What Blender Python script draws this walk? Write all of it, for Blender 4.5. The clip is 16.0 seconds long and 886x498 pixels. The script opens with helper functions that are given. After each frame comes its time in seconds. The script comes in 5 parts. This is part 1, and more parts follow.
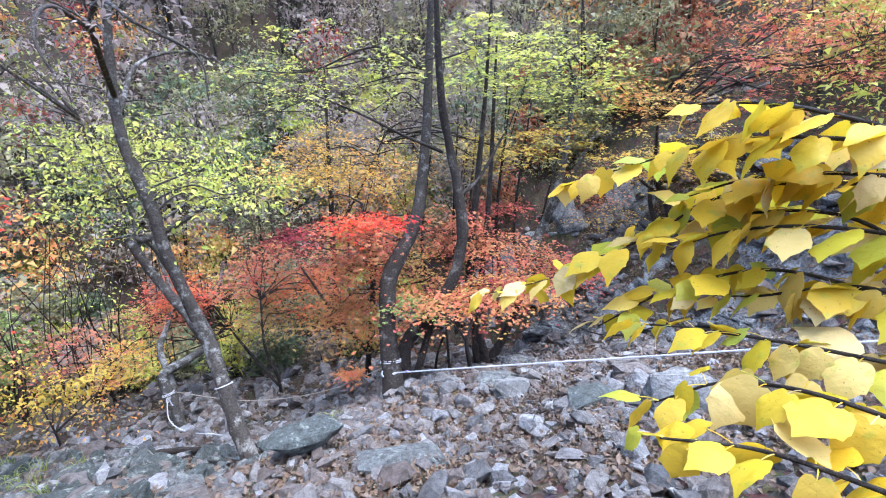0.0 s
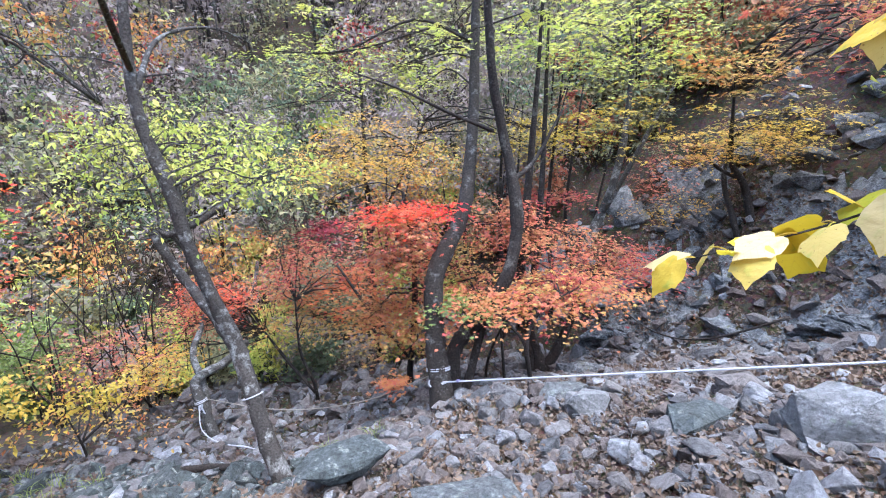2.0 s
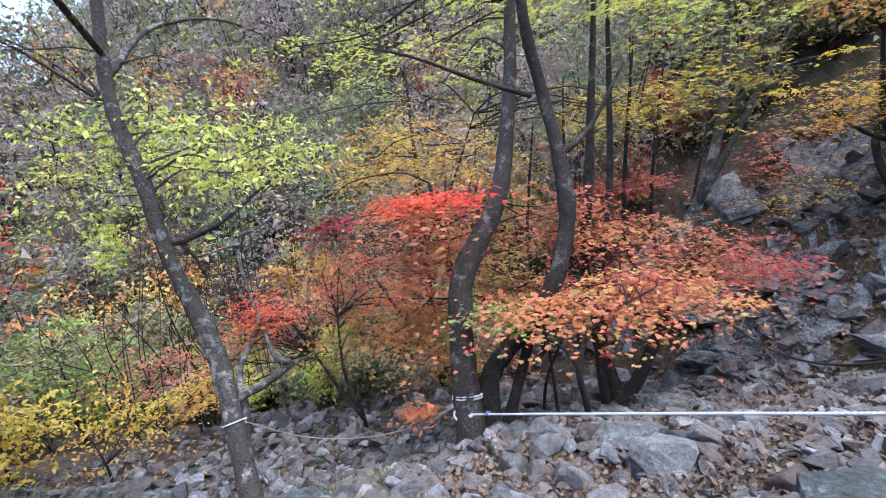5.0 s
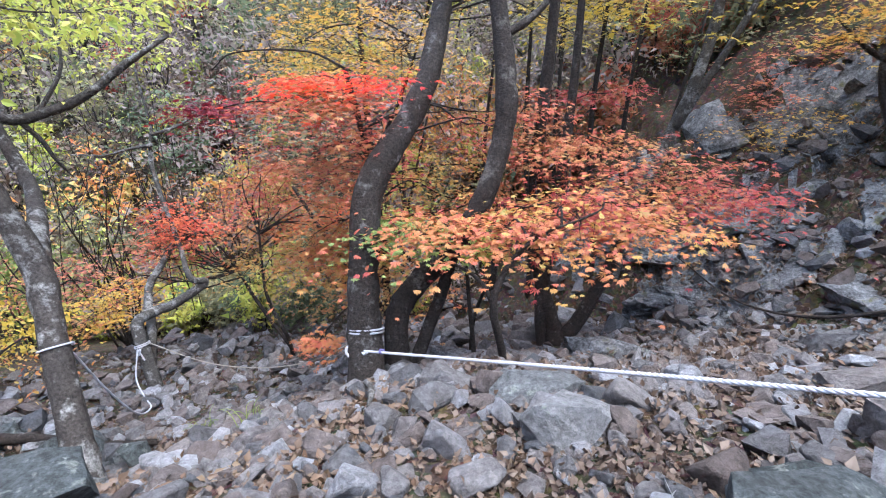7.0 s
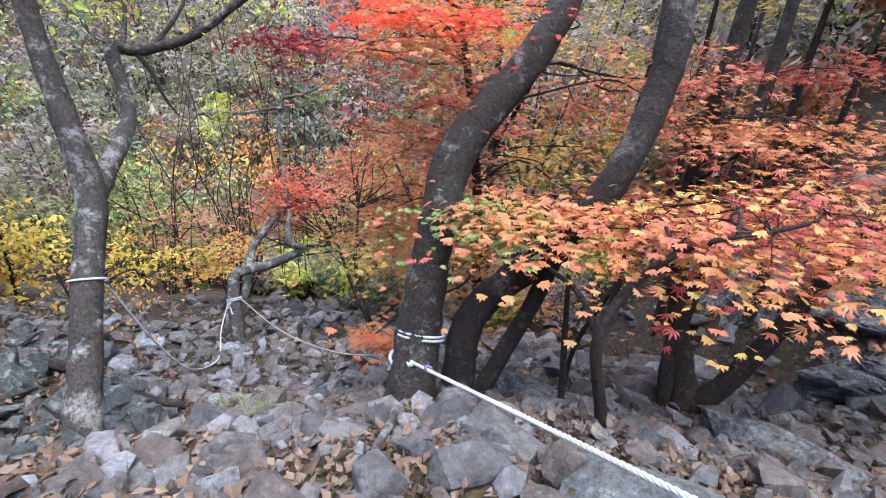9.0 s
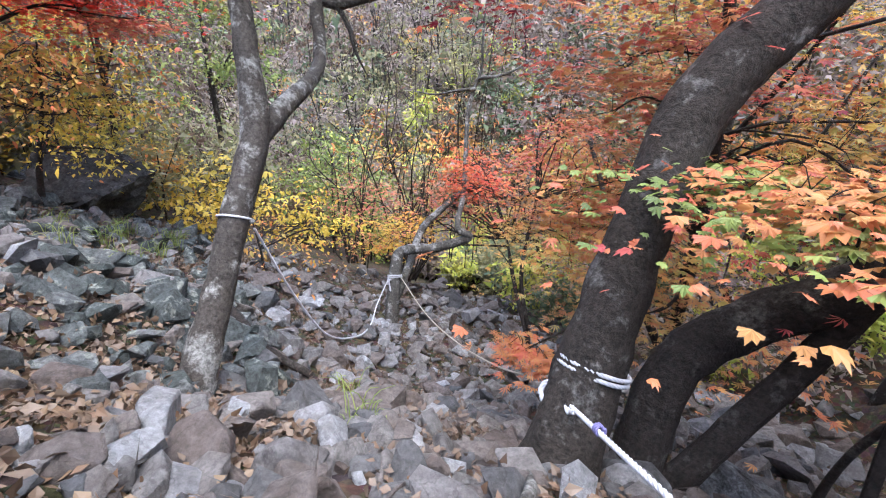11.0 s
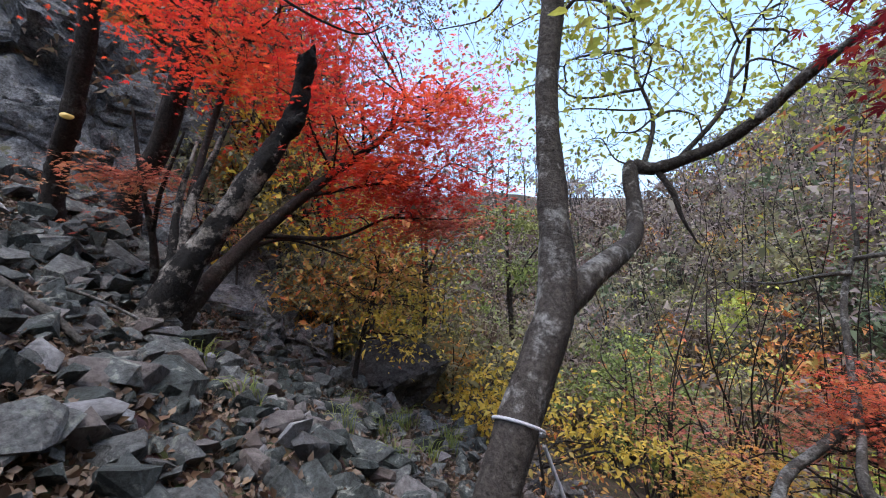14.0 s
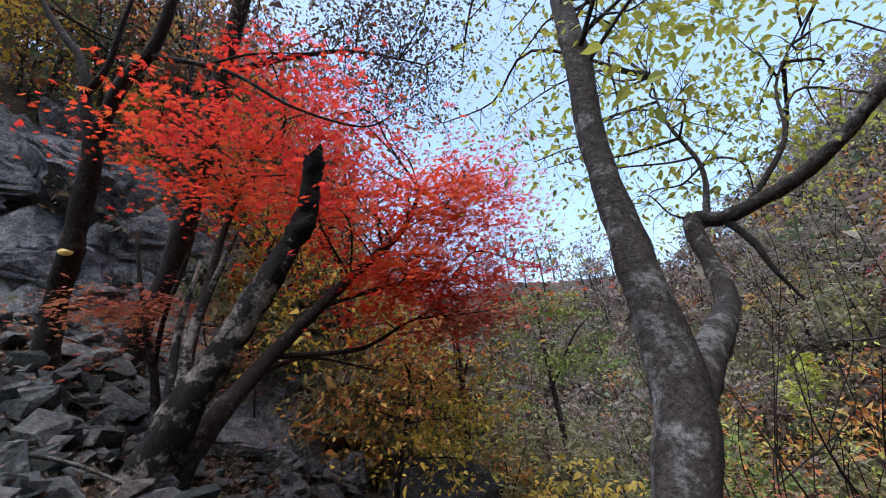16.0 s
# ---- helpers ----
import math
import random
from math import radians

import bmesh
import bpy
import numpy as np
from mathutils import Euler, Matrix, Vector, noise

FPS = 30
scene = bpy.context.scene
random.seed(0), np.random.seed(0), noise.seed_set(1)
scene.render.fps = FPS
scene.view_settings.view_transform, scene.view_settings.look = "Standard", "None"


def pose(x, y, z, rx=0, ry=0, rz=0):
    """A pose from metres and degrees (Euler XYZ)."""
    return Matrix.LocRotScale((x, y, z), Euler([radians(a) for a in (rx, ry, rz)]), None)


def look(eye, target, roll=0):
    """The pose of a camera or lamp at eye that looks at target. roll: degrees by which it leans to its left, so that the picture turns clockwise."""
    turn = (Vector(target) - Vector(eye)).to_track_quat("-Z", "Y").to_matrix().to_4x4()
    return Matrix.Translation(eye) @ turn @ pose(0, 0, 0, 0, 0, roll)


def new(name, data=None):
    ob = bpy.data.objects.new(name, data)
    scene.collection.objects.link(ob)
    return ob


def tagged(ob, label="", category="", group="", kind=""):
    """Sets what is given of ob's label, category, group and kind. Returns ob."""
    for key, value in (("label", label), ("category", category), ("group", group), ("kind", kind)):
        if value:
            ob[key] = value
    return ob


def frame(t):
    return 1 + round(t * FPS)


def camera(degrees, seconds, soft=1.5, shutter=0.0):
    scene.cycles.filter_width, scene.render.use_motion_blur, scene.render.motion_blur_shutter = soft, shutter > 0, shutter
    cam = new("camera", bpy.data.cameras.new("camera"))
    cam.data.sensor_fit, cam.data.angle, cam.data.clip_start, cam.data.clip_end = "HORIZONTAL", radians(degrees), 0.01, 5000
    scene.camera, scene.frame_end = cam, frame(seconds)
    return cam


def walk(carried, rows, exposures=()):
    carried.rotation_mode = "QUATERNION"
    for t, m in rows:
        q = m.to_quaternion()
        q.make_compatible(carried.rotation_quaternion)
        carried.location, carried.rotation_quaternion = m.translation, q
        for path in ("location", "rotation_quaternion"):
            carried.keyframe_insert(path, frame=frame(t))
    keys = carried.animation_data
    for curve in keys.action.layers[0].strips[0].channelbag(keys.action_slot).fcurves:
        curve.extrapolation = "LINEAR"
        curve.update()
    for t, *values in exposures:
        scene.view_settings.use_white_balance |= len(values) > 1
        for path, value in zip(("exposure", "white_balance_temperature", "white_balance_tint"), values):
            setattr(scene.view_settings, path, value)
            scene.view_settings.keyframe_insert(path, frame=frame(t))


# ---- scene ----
cam = camera(90.0, 16.0, soft=1.1)
METRES, EYE, TILT, LEAN, TURN = 9.0, 1.6875, -17.0, 0.0, 0.0
ROWS = [
    (0.0, 0.0, 0.0, 0.0, -0.0, 0.0, -0.0),
    (0.5, -0.022, 0.0065, -0.0071, 3.78, 1.03, -0.38),
    (1.0, -0.0289, 0.0407, -0.0139, 7.19, 1.94, -0.97),
    (1.5, -0.0294, 0.0696, -0.0136, 5.31, 2.18, 0.31),
    (2.0, -0.0352, 0.1069, -0.0212, 4.28, 0.55, 0.72),
    (2.5, -0.0291, 0.1323, -0.0313, 11.31, 2.97, 0.8),
    (3.0, -0.0039, 0.1557, -0.0357, 12.76, 3.06, 1.31),
    (5.5, 0.0593, 0.3106, -0.0752, 17.6, 3.96, 1.34),
    (6.0, 0.0765, 0.3468, -0.0884, 18.69, 1.54, -1.08),
    (6.5, 0.0848, 0.3842, -0.0875, 16.2, -1.82, -1.66),
    (7.0, 0.0974, 0.4159, -0.0875, 13.94, -4.58, -1.43),
    (7.5, 0.1196, 0.4448, -0.0984, 10.3, -4.26, -0.87),
    (8.0, 0.1122, 0.4786, -0.1057, 12.8, -5.56, -1.51),
    (8.5, 0.1052, 0.5153, -0.0989, 19.55, -4.75, -5.16),
    (9.0, 0.0868, 0.5508, -0.1085, 30.36, -5.59, -9.75),
    (11.5, 0.0051, 0.6625, -0.1403, 59.19, -8.41, -15.99),
    (12.0, -0.0177, 0.6829, -0.1421, 64.56, -3.05, -15.94),
    (12.5, -0.0502, 0.6981, -0.1485, 70.72, 2.54, -16.11),
    (13.0, -0.0759, 0.6928, -0.1513, 80.46, 5.01, -17.6),
    (13.5, -0.0934, 0.6768, -0.1603, 87.82, 4.75, -18.48),
    (14.0, -0.1169, 0.6741, -0.169, 90.46, 5.28, -17.71),
    (14.5, -0.141, 0.6661, -0.1715, 88.89, 8.63, -14.8),
    (15.0, -0.1669, 0.6559, -0.1789, 87.2, 11.72, -12.06),
    (15.5, -0.1825, 0.6607, -0.1754, 89.89, 15.02, -10.93),
    (16.0, -0.1868, 0.6551, -0.1674, 94.39, 17.04, -10.94),
]
walk(cam, [(t, pose(0, 0, EYE, TILT, LEAN, TURN) @ pose(METRES * x, METRES * y, METRES * z, 90 + pitch, roll, yaw)) for t, x, y, z, yaw, pitch, roll in ROWS],
     exposures=[(0, 2.9, 5450, 6), (2.5, 2.88, 5450, 6), (3, 2.52, 5450, 6), (5.5, 2.6, 5600, 6), (7, 2.82, 5700, 6), (9, 2.82, 5750, 6), (12, 2.95, 5950, 7), (12.5, 2.35, 5950, 7), (13, 1.7, 6000, 8), (14, 1.8, 6050, 8), (14.5, 1.8, 6050, 8), (16, 1.52, 6100, 8)])

# ---- light ----
world = bpy.data.worlds.new("world")
scene.world = world
world.use_nodes = True
wn = world.node_tree
sky = wn.nodes.new("ShaderNodeTexSky")
sky.sky_type = "NISHITA"
sky.sun_disc = False
sky.sun_elevation, sky.sun_rotation = radians(75), radians(112)
sky.air_density, sky.dust_density, sky.ozone_density = 1.0, 3.2, 1.2
wn.nodes["Background"].inputs["Strength"].default_value = 0.15
wn.links.new(sky.outputs[0], wn.nodes["Background"].inputs["Color"])
sun = new("sun", bpy.data.lights.new("sun", "SUN"))
sun.data.energy, sun.data.angle, sun.data.color = 0.45, radians(70), (1.0, 0.99, 0.97)
sun.matrix_world = look((9.4, -3.8, 38.0), (0, 0, 0))


# ---- materials ----
def nodes_of(name):
    m = bpy.data.materials.new(name)
    m.use_nodes = True
    return m, m.node_tree.nodes, m.node_tree.links, m.node_tree.nodes["Principled BSDF"]


def ramp(n, stops):
    r = n.new("ShaderNodeValToRGB")
    e = r.color_ramp.elements
    while len(e) < len(stops):
        e.new(0.5)
    for el, (p, c) in zip(e, stops):
        el.position, el.color = p, (*c, 1)
    return r


def tex(n, l, scale, detail=6, rough=0.6, space="Object"):
    c = n.new("ShaderNodeNewGeometry" if space == "Position" else "ShaderNodeTexCoord")
    t = n.new("ShaderNodeTexNoise")
    t.inputs["Scale"].default_value, t.inputs["Detail"].default_value, t.inputs["Roughness"].default_value = scale, detail, rough
    l.new(c.outputs[space], t.inputs["Vector"])
    return t


def bump(n, l, source, bsdf, strength, dist):
    b = n.new("ShaderNodeBump")
    b.inputs["Strength"].default_value, b.inputs["Distance"].default_value = strength, dist
    l.new(source, b.inputs["Height"])
    l.new(b.outputs[0], bsdf.inputs["Normal"])


def mixc(n, l, fac, a, b, kind="MIX"):
    m = n.new("ShaderNodeMix")
    m.data_type, m.blend_type = "RGBA", kind
    for socket, v in ((0, fac), (6, a), (7, b)):
        if hasattr(v, "is_output"):
            l.new(v, m.inputs[socket])
        elif socket == 0:
            m.inputs[0].default_value = v
        else:
            m.inputs[socket].default_value = (*v, 1)
    return m.outputs[2]


def leaf_mat(name, colors, through_light=0.4, patch=0.7):
    """Leaf colours vary leaf by leaf and, more slowly, branch by branch."""
    m, n, l, b = nodes_of(name)
    g = n.new("ShaderNodeNewGeometry")
    t = tex(n, l, patch, 2)
    mul = n.new("ShaderNodeMath")
    mul.operation = "MULTIPLY_ADD"
    l.new(t.outputs["Fac"], mul.inputs[0])
    mul.inputs[1].default_value, mul.inputs[2].default_value = 1.5, -0.5
    add = n.new("ShaderNodeMath")
    add.operation = "MULTIPLY_ADD"
    l.new(g.outputs["Random Per Island"], add.inputs[0])
    add.inputs[1].default_value = 0.5
    l.new(mul.outputs[0], add.inputs[2])
    r = ramp(n, [(i / (len(colors) - 1), c) for i, c in enumerate(colors)])
    l.new(add.outputs[0], r.inputs[0])
    fine = tex(n, l, 45, 3)
    col = mixc(n, l, fine.outputs["Fac"], r.outputs[0], (0.5, 0.42, 0.36), "MULTIPLY")
    col = mixc(n, l, 0.6, col, r.outputs[0])
    l.new(col, b.inputs["Base Color"])
    b.inputs["Roughness"].default_value = 0.5
    b.inputs["Specular IOR Level"].default_value = 0.35
    tr = n.new("ShaderNodeBsdfTranslucent")
    l.new(col, tr.inputs[0])
    mx = n.new("ShaderNodeMixShader")
    mx.inputs[0].default_value = through_light
    l.new(b.outputs[0], mx.inputs[1])
    l.new(tr.outputs[0], mx.inputs[2])
    l.new(mx.outputs[0], n["Material Output"].inputs[0])
    return m


def bark_mat(name, dark, pale, amount=0.55):
    m, n, l, b = nodes_of(name)
    t = tex(n, l, 3.5, 8, 0.7)
    fine = tex(n, l, 38, 6, 0.7)
    mapn = n.new("ShaderNodeMapping")
    c = n.new("ShaderNodeTexCoord")
    mapn.inputs["Scale"].default_value = (8, 8, 11)
    l.new(c.outputs["Object"], mapn.inputs[0])
    ring = n.new("ShaderNodeTexNoise")
    ring.inputs["Scale"].default_value, ring.inputs["Detail"].default_value = 1.0, 4
    l.new(mapn.outputs[0], ring.inputs["Vector"])
    r = ramp(n, [(amount - 0.03, (0, 0, 0)), (amount + 0.05, (1, 1, 1))])
    l.new(t.outputs["Fac"], r.inputs[0])
    col = mixc(n, l, r.outputs[0], dark, pale)
    col = mixc(n, l, ring.outputs["Fac"], col, (0.45, 0.44, 0.43), "MULTIPLY")
    spots = tex(n, l, 9, 4, 0.6)
    sr = ramp(n, [(0.62, (0, 0, 0)), (0.72, (0.5, 0.5, 0.5))])
    l.new(spots.outputs["Fac"], sr.inputs[0])
    col = mixc(n, l, sr.outputs[0], col, tuple(min(0.5, 1.5 * q) for q in pale))
    fc = ramp(n, [(0.36, (0.45, 0.44, 0.43)), (0.62, (1.4, 1.4, 1.4))])
    l.new(fine.outputs["Fac"], fc.inputs[0])
    col2 = fc.outputs[0]
    col = mixc(n, l, 1.0, col, col2, "MULTIPLY")
    l.new(col, b.inputs["Base Color"])
    b.inputs["Roughness"].default_value = 0.85
    b.inputs["Specular IOR Level"].default_value = 0.25
    h = n.new("ShaderNodeMath")
    h.operation = "ADD"
    l.new(ring.outputs["Fac"], h.inputs[0])
    l.new(fine.outputs["Fac"], h.inputs[1])
    bump(n, l, h.outputs[0], b, 1.0, 0.025)
    return m


def stone_mat(name, stops, lichen=(0.2, 0.22, 0.18), lichen_at=0.62, vary=True, grain=0.35):
    """Broken rock: tone by stone, mottling, pale scuffs, dark cracks, lichen."""
    m, n, l, b = nodes_of(name)
    info = n.new("ShaderNodeObjectInfo")
    g = n.new("ShaderNodeNewGeometry")
    rnd = n.new("ShaderNodeMath")
    rnd.operation = "ADD"
    l.new(info.outputs["Random"], rnd.inputs[0])
    l.new(g.outputs["Random Per Island"], rnd.inputs[1])
    fr = n.new("ShaderNodeMath")
    fr.operation = "FRACT"
    l.new(rnd.outputs[0], fr.inputs[0])
    r = ramp(n, stops)
    t = tex(n, l, 3.0, 9, 0.7, "Position")
    l.new(fr.outputs[0] if vary else t.outputs["Fac"], r.inputs[0])
    fine = tex(n, l, 24, 9, 0.8, "Position")
    fr2 = ramp(n, [(0.36, (1 - grain,) * 3), (0.5, (0.97, 0.97, 0.97)), (0.64, (1 + grain,) * 3)])
    l.new(fine.outputs["Fac"], fr2.inputs[0])
    col = mixc(n, l, 1.0, r.outputs[0], fr2.outputs[0], "MULTIPLY")
    mid = tex(n, l, 8, 5, 0.6, "Position")
    mr = ramp(n, [(0.38, (0.74, 0.72, 0.7)), (0.6, (1.12, 1.12, 1.12))])
    l.new(mid.outputs["Fac"], mr.inputs[0])
    col = mixc(n, l, 1.0, col, mr.outputs[0], "MULTIPLY")
    crack = n.new("ShaderNodeTexVoronoi")
    crack.feature = "DISTANCE_TO_EDGE"
    crack.inputs["Scale"].default_value = 3.3
    warp = n.new("ShaderNodeVectorMath")
    warp.operation = "MULTIPLY_ADD"
    l.new(mid.outputs["Color"], warp.inputs[0])
    warp.inputs[1].default_value = (0.35, 0.35, 0.35)
    l.new(g.outputs["Position"], warp.inputs[2])
    l.new(warp.outputs[0], crack.inputs["Vector"])
    cr = ramp(n, [(0.0, (0.35, 0.33, 0.31)), (0.035, (1, 1, 1))])
    l.new(crack.outputs["Distance"], cr.inputs[0])
    col = mixc(n, l, 0.45 if vary else 0.8, col, mixc(n, l, 1.0, col, cr.outputs[0], "MULTIPLY"))
    lr = ramp(n, [(lichen_at, (0, 0, 0)), (lichen_at + 0.06, (1, 1, 1))])
    l.new(mid.outputs["Fac"] if vary else t.outputs["Fac"], lr.inputs[0])
    col = mixc(n, l, lr.outputs[0], col, mixc(n, l, 1.0, lichen, fr2.outputs[0], "MULTIPLY"))
    l.new(col, b.inputs["Base Color"])
    b.inputs["Roughness"].default_value = 0.85
    b.inputs["Specular IOR Level"].default_value = 0.25
    hh = n.new("ShaderNodeMath")
    hh.operation = "MULTIPLY_ADD"
    l.new(fine.outputs["Fac"], hh.inputs[0])
    hh.inputs[1].default_value = 0.5
    l.new(mid.outputs["Fac"], hh.inputs[2])
    bump(n, l, hh.outputs[0], b, 1.0, 0.06)
    return m


def plain_mat(name, a, b2, scale, rough=0.8, relief=0.004):
    m, n, l, b = nodes_of(name)
    t = tex(n, l, scale, 6)
    l.new(mixc(n, l, t.outputs["Fac"], a, b2), b.inputs["Base Color"])
    b.inputs["Roughness"].default_value = rough
    bump(n, l, t.outputs["Fac"], b, 0.6, relief)
    return m


def big_leaf_mat(name):
    """A broad yellow leaf: tone leaf by leaf, paler veins, brown freckles and a drying rim."""
    m, n, l, b = nodes_of(name)
    info = n.new("ShaderNodeObjectInfo")
    r = ramp(n, [(0.0, (0.36, 0.42, 0.06)), (0.12, (0.54, 0.44, 0.025)), (0.45, (0.62, 0.42, 0.02)), (0.72, (0.62, 0.43, 0.04)), (0.88, (0.6, 0.46, 0.15)), (1.0, (0.6, 0.48, 0.26))])
    l.new(info.outputs["Random"], r.inputs[0])
    c = n.new("ShaderNodeTexCoord")
    sep = n.new("ShaderNodeSeparateXYZ")
    l.new(c.outputs["Object"], sep.inputs[0])
    side = n.new("ShaderNodeMath")
    side.operation = "ABSOLUTE"
    l.new(sep.outputs["Y"], side.inputs[0])
    rise = n.new("ShaderNodeMath")
    rise.operation = "MULTIPLY_ADD"
    l.new(side.outputs[0], rise.inputs[0])
    rise.inputs[1].default_value = -0.8
    l.new(sep.outputs["X"], rise.inputs[2])
    row = n.new("ShaderNodeMath")
    row.operation = "PINGPONG"
    l.new(rise.outputs[0], row.inputs[0])
    row.inputs[1].default_value = 0.08
    low = n.new("ShaderNodeMath")
    low.operation = "MINIMUM"
    l.new(row.outputs[0], low.inputs[0])
    l.new(side.outputs[0], low.inputs[1])
    vein = ramp(n, [(0.0, (1, 1, 1)), (0.014, (0, 0, 0))])
    l.new(low.outputs[0], vein.inputs[0])
    away = n.new("ShaderNodeVectorMath")
    away.operation = "MULTIPLY_ADD"
    l.new(info.outputs["Random"], away.inputs[0])
    away.inputs[1].default_value = (37, 11, 5)
    l.new(c.outputs["Object"], away.inputs[2])
    t = n.new("ShaderNodeTexNoise")
    t.inputs["Scale"].default_value, t.inputs["Detail"].default_value = 2.6, 4
    l.new(away.outputs[0], t.inputs["Vector"])
    f = n.new("ShaderNodeTexNoise")
    f.inputs["Scale"].default_value, f.inputs["Detail"].default_value = 13, 3
    l.new(away.outputs[0], f.inputs["Vector"])
    green = ramp(n, [(0.58, (0, 0, 0)), (0.75, (0.7, 0.7, 0.7))])
    l.new(t.outputs["Fac"], green.inputs[0])
    col = mixc(n, l, green.outputs[0], r.outputs[0], (0.3, 0.36, 0.05))
    freckle = ramp(n, [(0.66, (0, 0, 0)), (0.73, (0.8, 0.8, 0.8))])
    l.new(f.outputs["Fac"], freckle.inputs[0])
    col = mixc(n, l, freckle.outputs[0], col, (0.24, 0.13, 0.04))
    thin = n.new("ShaderNodeMath")
    thin.operation = "MULTIPLY"
    l.new(vein.outputs[0], thin.inputs[0])
    thin.inputs[1].default_value = 0.16
    col = mixc(n, l, thin.outputs[0], col, (0.42, 0.28, 0.03))
    l.new(col, b.inputs["Base Color"])
    b.inputs["Roughness"].default_value = 0.5
    b.inputs["Specular IOR Level"].default_value = 0.35
    bump(n, l, t.outputs["Fac"], b, 0.4, 0.02)
    tr = n.new("ShaderNodeBsdfTranslucent")
    l.new(col, tr.inputs[0])
    mx = n.new("ShaderNodeMixShader")
    mx.inputs[0].default_value = 0.45
    l.new(b.outputs[0], mx.inputs[1])
    l.new(tr.outputs[0], mx.inputs[2])
    l.new(mx.outputs[0], n["Material Output"].inputs[0])
    return m


BIGYELLOW = big_leaf_mat("big_yellow_leaves")
RED = leaf_mat("maple_red_leaves", [(0.6, 0.03, 0.045), (0.74, 0.055, 0.04), (0.8, 0.1, 0.04), (0.78, 0.19, 0.05)], 0.56)
CRIMSON = leaf_mat("maple_crimson_leaves", [(0.2, 0.02, 0.04), (0.36, 0.045, 0.06), (0.46, 0.095, 0.08), (0.48, 0.19, 0.09), (0.32, 0.24, 0.09)], 0.45)
PURPLE = leaf_mat("maple_dark_red_leaves", [(0.1, 0.01, 0.02), (0.2, 0.015, 0.03), (0.3, 0.03, 0.03), (0.4, 0.06, 0.03)])
ORANGE = leaf_mat("maple_orange_leaves", [(0.46, 0.13, 0.08), (0.56, 0.21, 0.1), (0.58, 0.3, 0.12), (0.5, 0.34, 0.12), (0.28, 0.32, 0.12)], 0.42)
OCHRE = leaf_mat("maple_ochre_leaves", [(0.3, 0.32, 0.1), (0.46, 0.35, 0.1), (0.58, 0.33, 0.09), (0.6, 0.2, 0.07), (0.5, 0.1, 0.06)])
YELLOW = leaf_mat("yellow_leaves", [(0.4, 0.38, 0.1), (0.6, 0.47, 0.08), (0.7, 0.5, 0.07), (0.68, 0.42, 0.08)])
LIME = leaf_mat("lime_leaves", [(0.3, 0.4, 0.08), (0.46, 0.53, 0.1), (0.57, 0.56, 0.12), (0.58, 0.48, 0.14)], 0.45)
GREEN = leaf_mat("green_leaves", [(0.1, 0.14, 0.045), (0.17, 0.23, 0.06), (0.25, 0.3, 0.08), (0.34, 0.36, 0.1)])
# half-bare twig brown, lightened towards mauve-grey to carry the far slope's haze
BROWN = leaf_mat("hazy_brown_leaves", [(0.15, 0.12, 0.12), (0.23, 0.18, 0.175), (0.29, 0.235, 0.21), (0.27, 0.24, 0.18), (0.33, 0.23, 0.15)])
GOLD = leaf_mat("golden_leaves", [(0.42, 0.4, 0.1), (0.64, 0.46, 0.09), (0.72, 0.4, 0.08), (0.7, 0.3, 0.08)], 0.45)
EMBER = leaf_mat("maple_red_orange_leaves", [(0.26, 0.04, 0.05), (0.46, 0.09, 0.07), (0.54, 0.17, 0.09), (0.52, 0.26, 0.1), (0.42, 0.32, 0.12)], 0.42)
FLAME = leaf_mat("maple_flame_leaves", [(0.5, 0.06, 0.05), (0.62, 0.11, 0.06), (0.66, 0.2, 0.07), (0.62, 0.29, 0.08)], 0.45)
SALMON = leaf_mat("maple_salmon_leaves", [(0.38, 0.07, 0.07), (0.48, 0.14, 0.075), (0.52, 0.21, 0.08), (0.46, 0.25, 0.085), (0.27, 0.24, 0.09)], 0.42)
DEEPBROWN = leaf_mat("dark_brown_leaves", [(0.075, 0.05, 0.042), (0.12, 0.078, 0.062), (0.15, 0.1, 0.075), (0.14, 0.12, 0.07), (0.2, 0.11, 0.07)], 0.25)
CANOPY = leaf_mat("canopy_leaves", [(0.11, 0.14, 0.045), (0.18, 0.22, 0.06), (0.27, 0.28, 0.07), (0.36, 0.29, 0.08)], 0.35)
RUST = leaf_mat("rusty_leaves", [(0.3, 0.06, 0.05), (0.42, 0.12, 0.08), (0.48, 0.2, 0.1), (0.4, 0.26, 0.12)])
OLIVE = leaf_mat("olive_leaves", [(0.13, 0.13, 0.09), (0.2, 0.2, 0.11), (0.28, 0.26, 0.13), (0.34, 0.28, 0.13)])
DULLGREEN = leaf_mat("dull_green_leaves", [(0.075, 0.105, 0.065), (0.12, 0.16, 0.09), (0.19, 0.22, 0.11)])
BARK = bark_mat("grey_bark", (0.07, 0.06, 0.053), (0.27, 0.265, 0.255), 0.575)
BROWNBARK = bark_mat("brown_bark", (0.042, 0.034, 0.029), (0.15, 0.143, 0.138), 0.6)
DARKBARK = bark_mat("dark_bark", (0.034, 0.026, 0.022), (0.11, 0.1, 0.088), 0.6)
PALEBARK = bark_mat("pale_bark", (0.085, 0.078, 0.07), (0.27, 0.268, 0.26), 0.55)
SNAGWOOD = bark_mat("flaking_bark", (0.012, 0.01, 0.009), (0.28, 0.25, 0.22), 0.525)
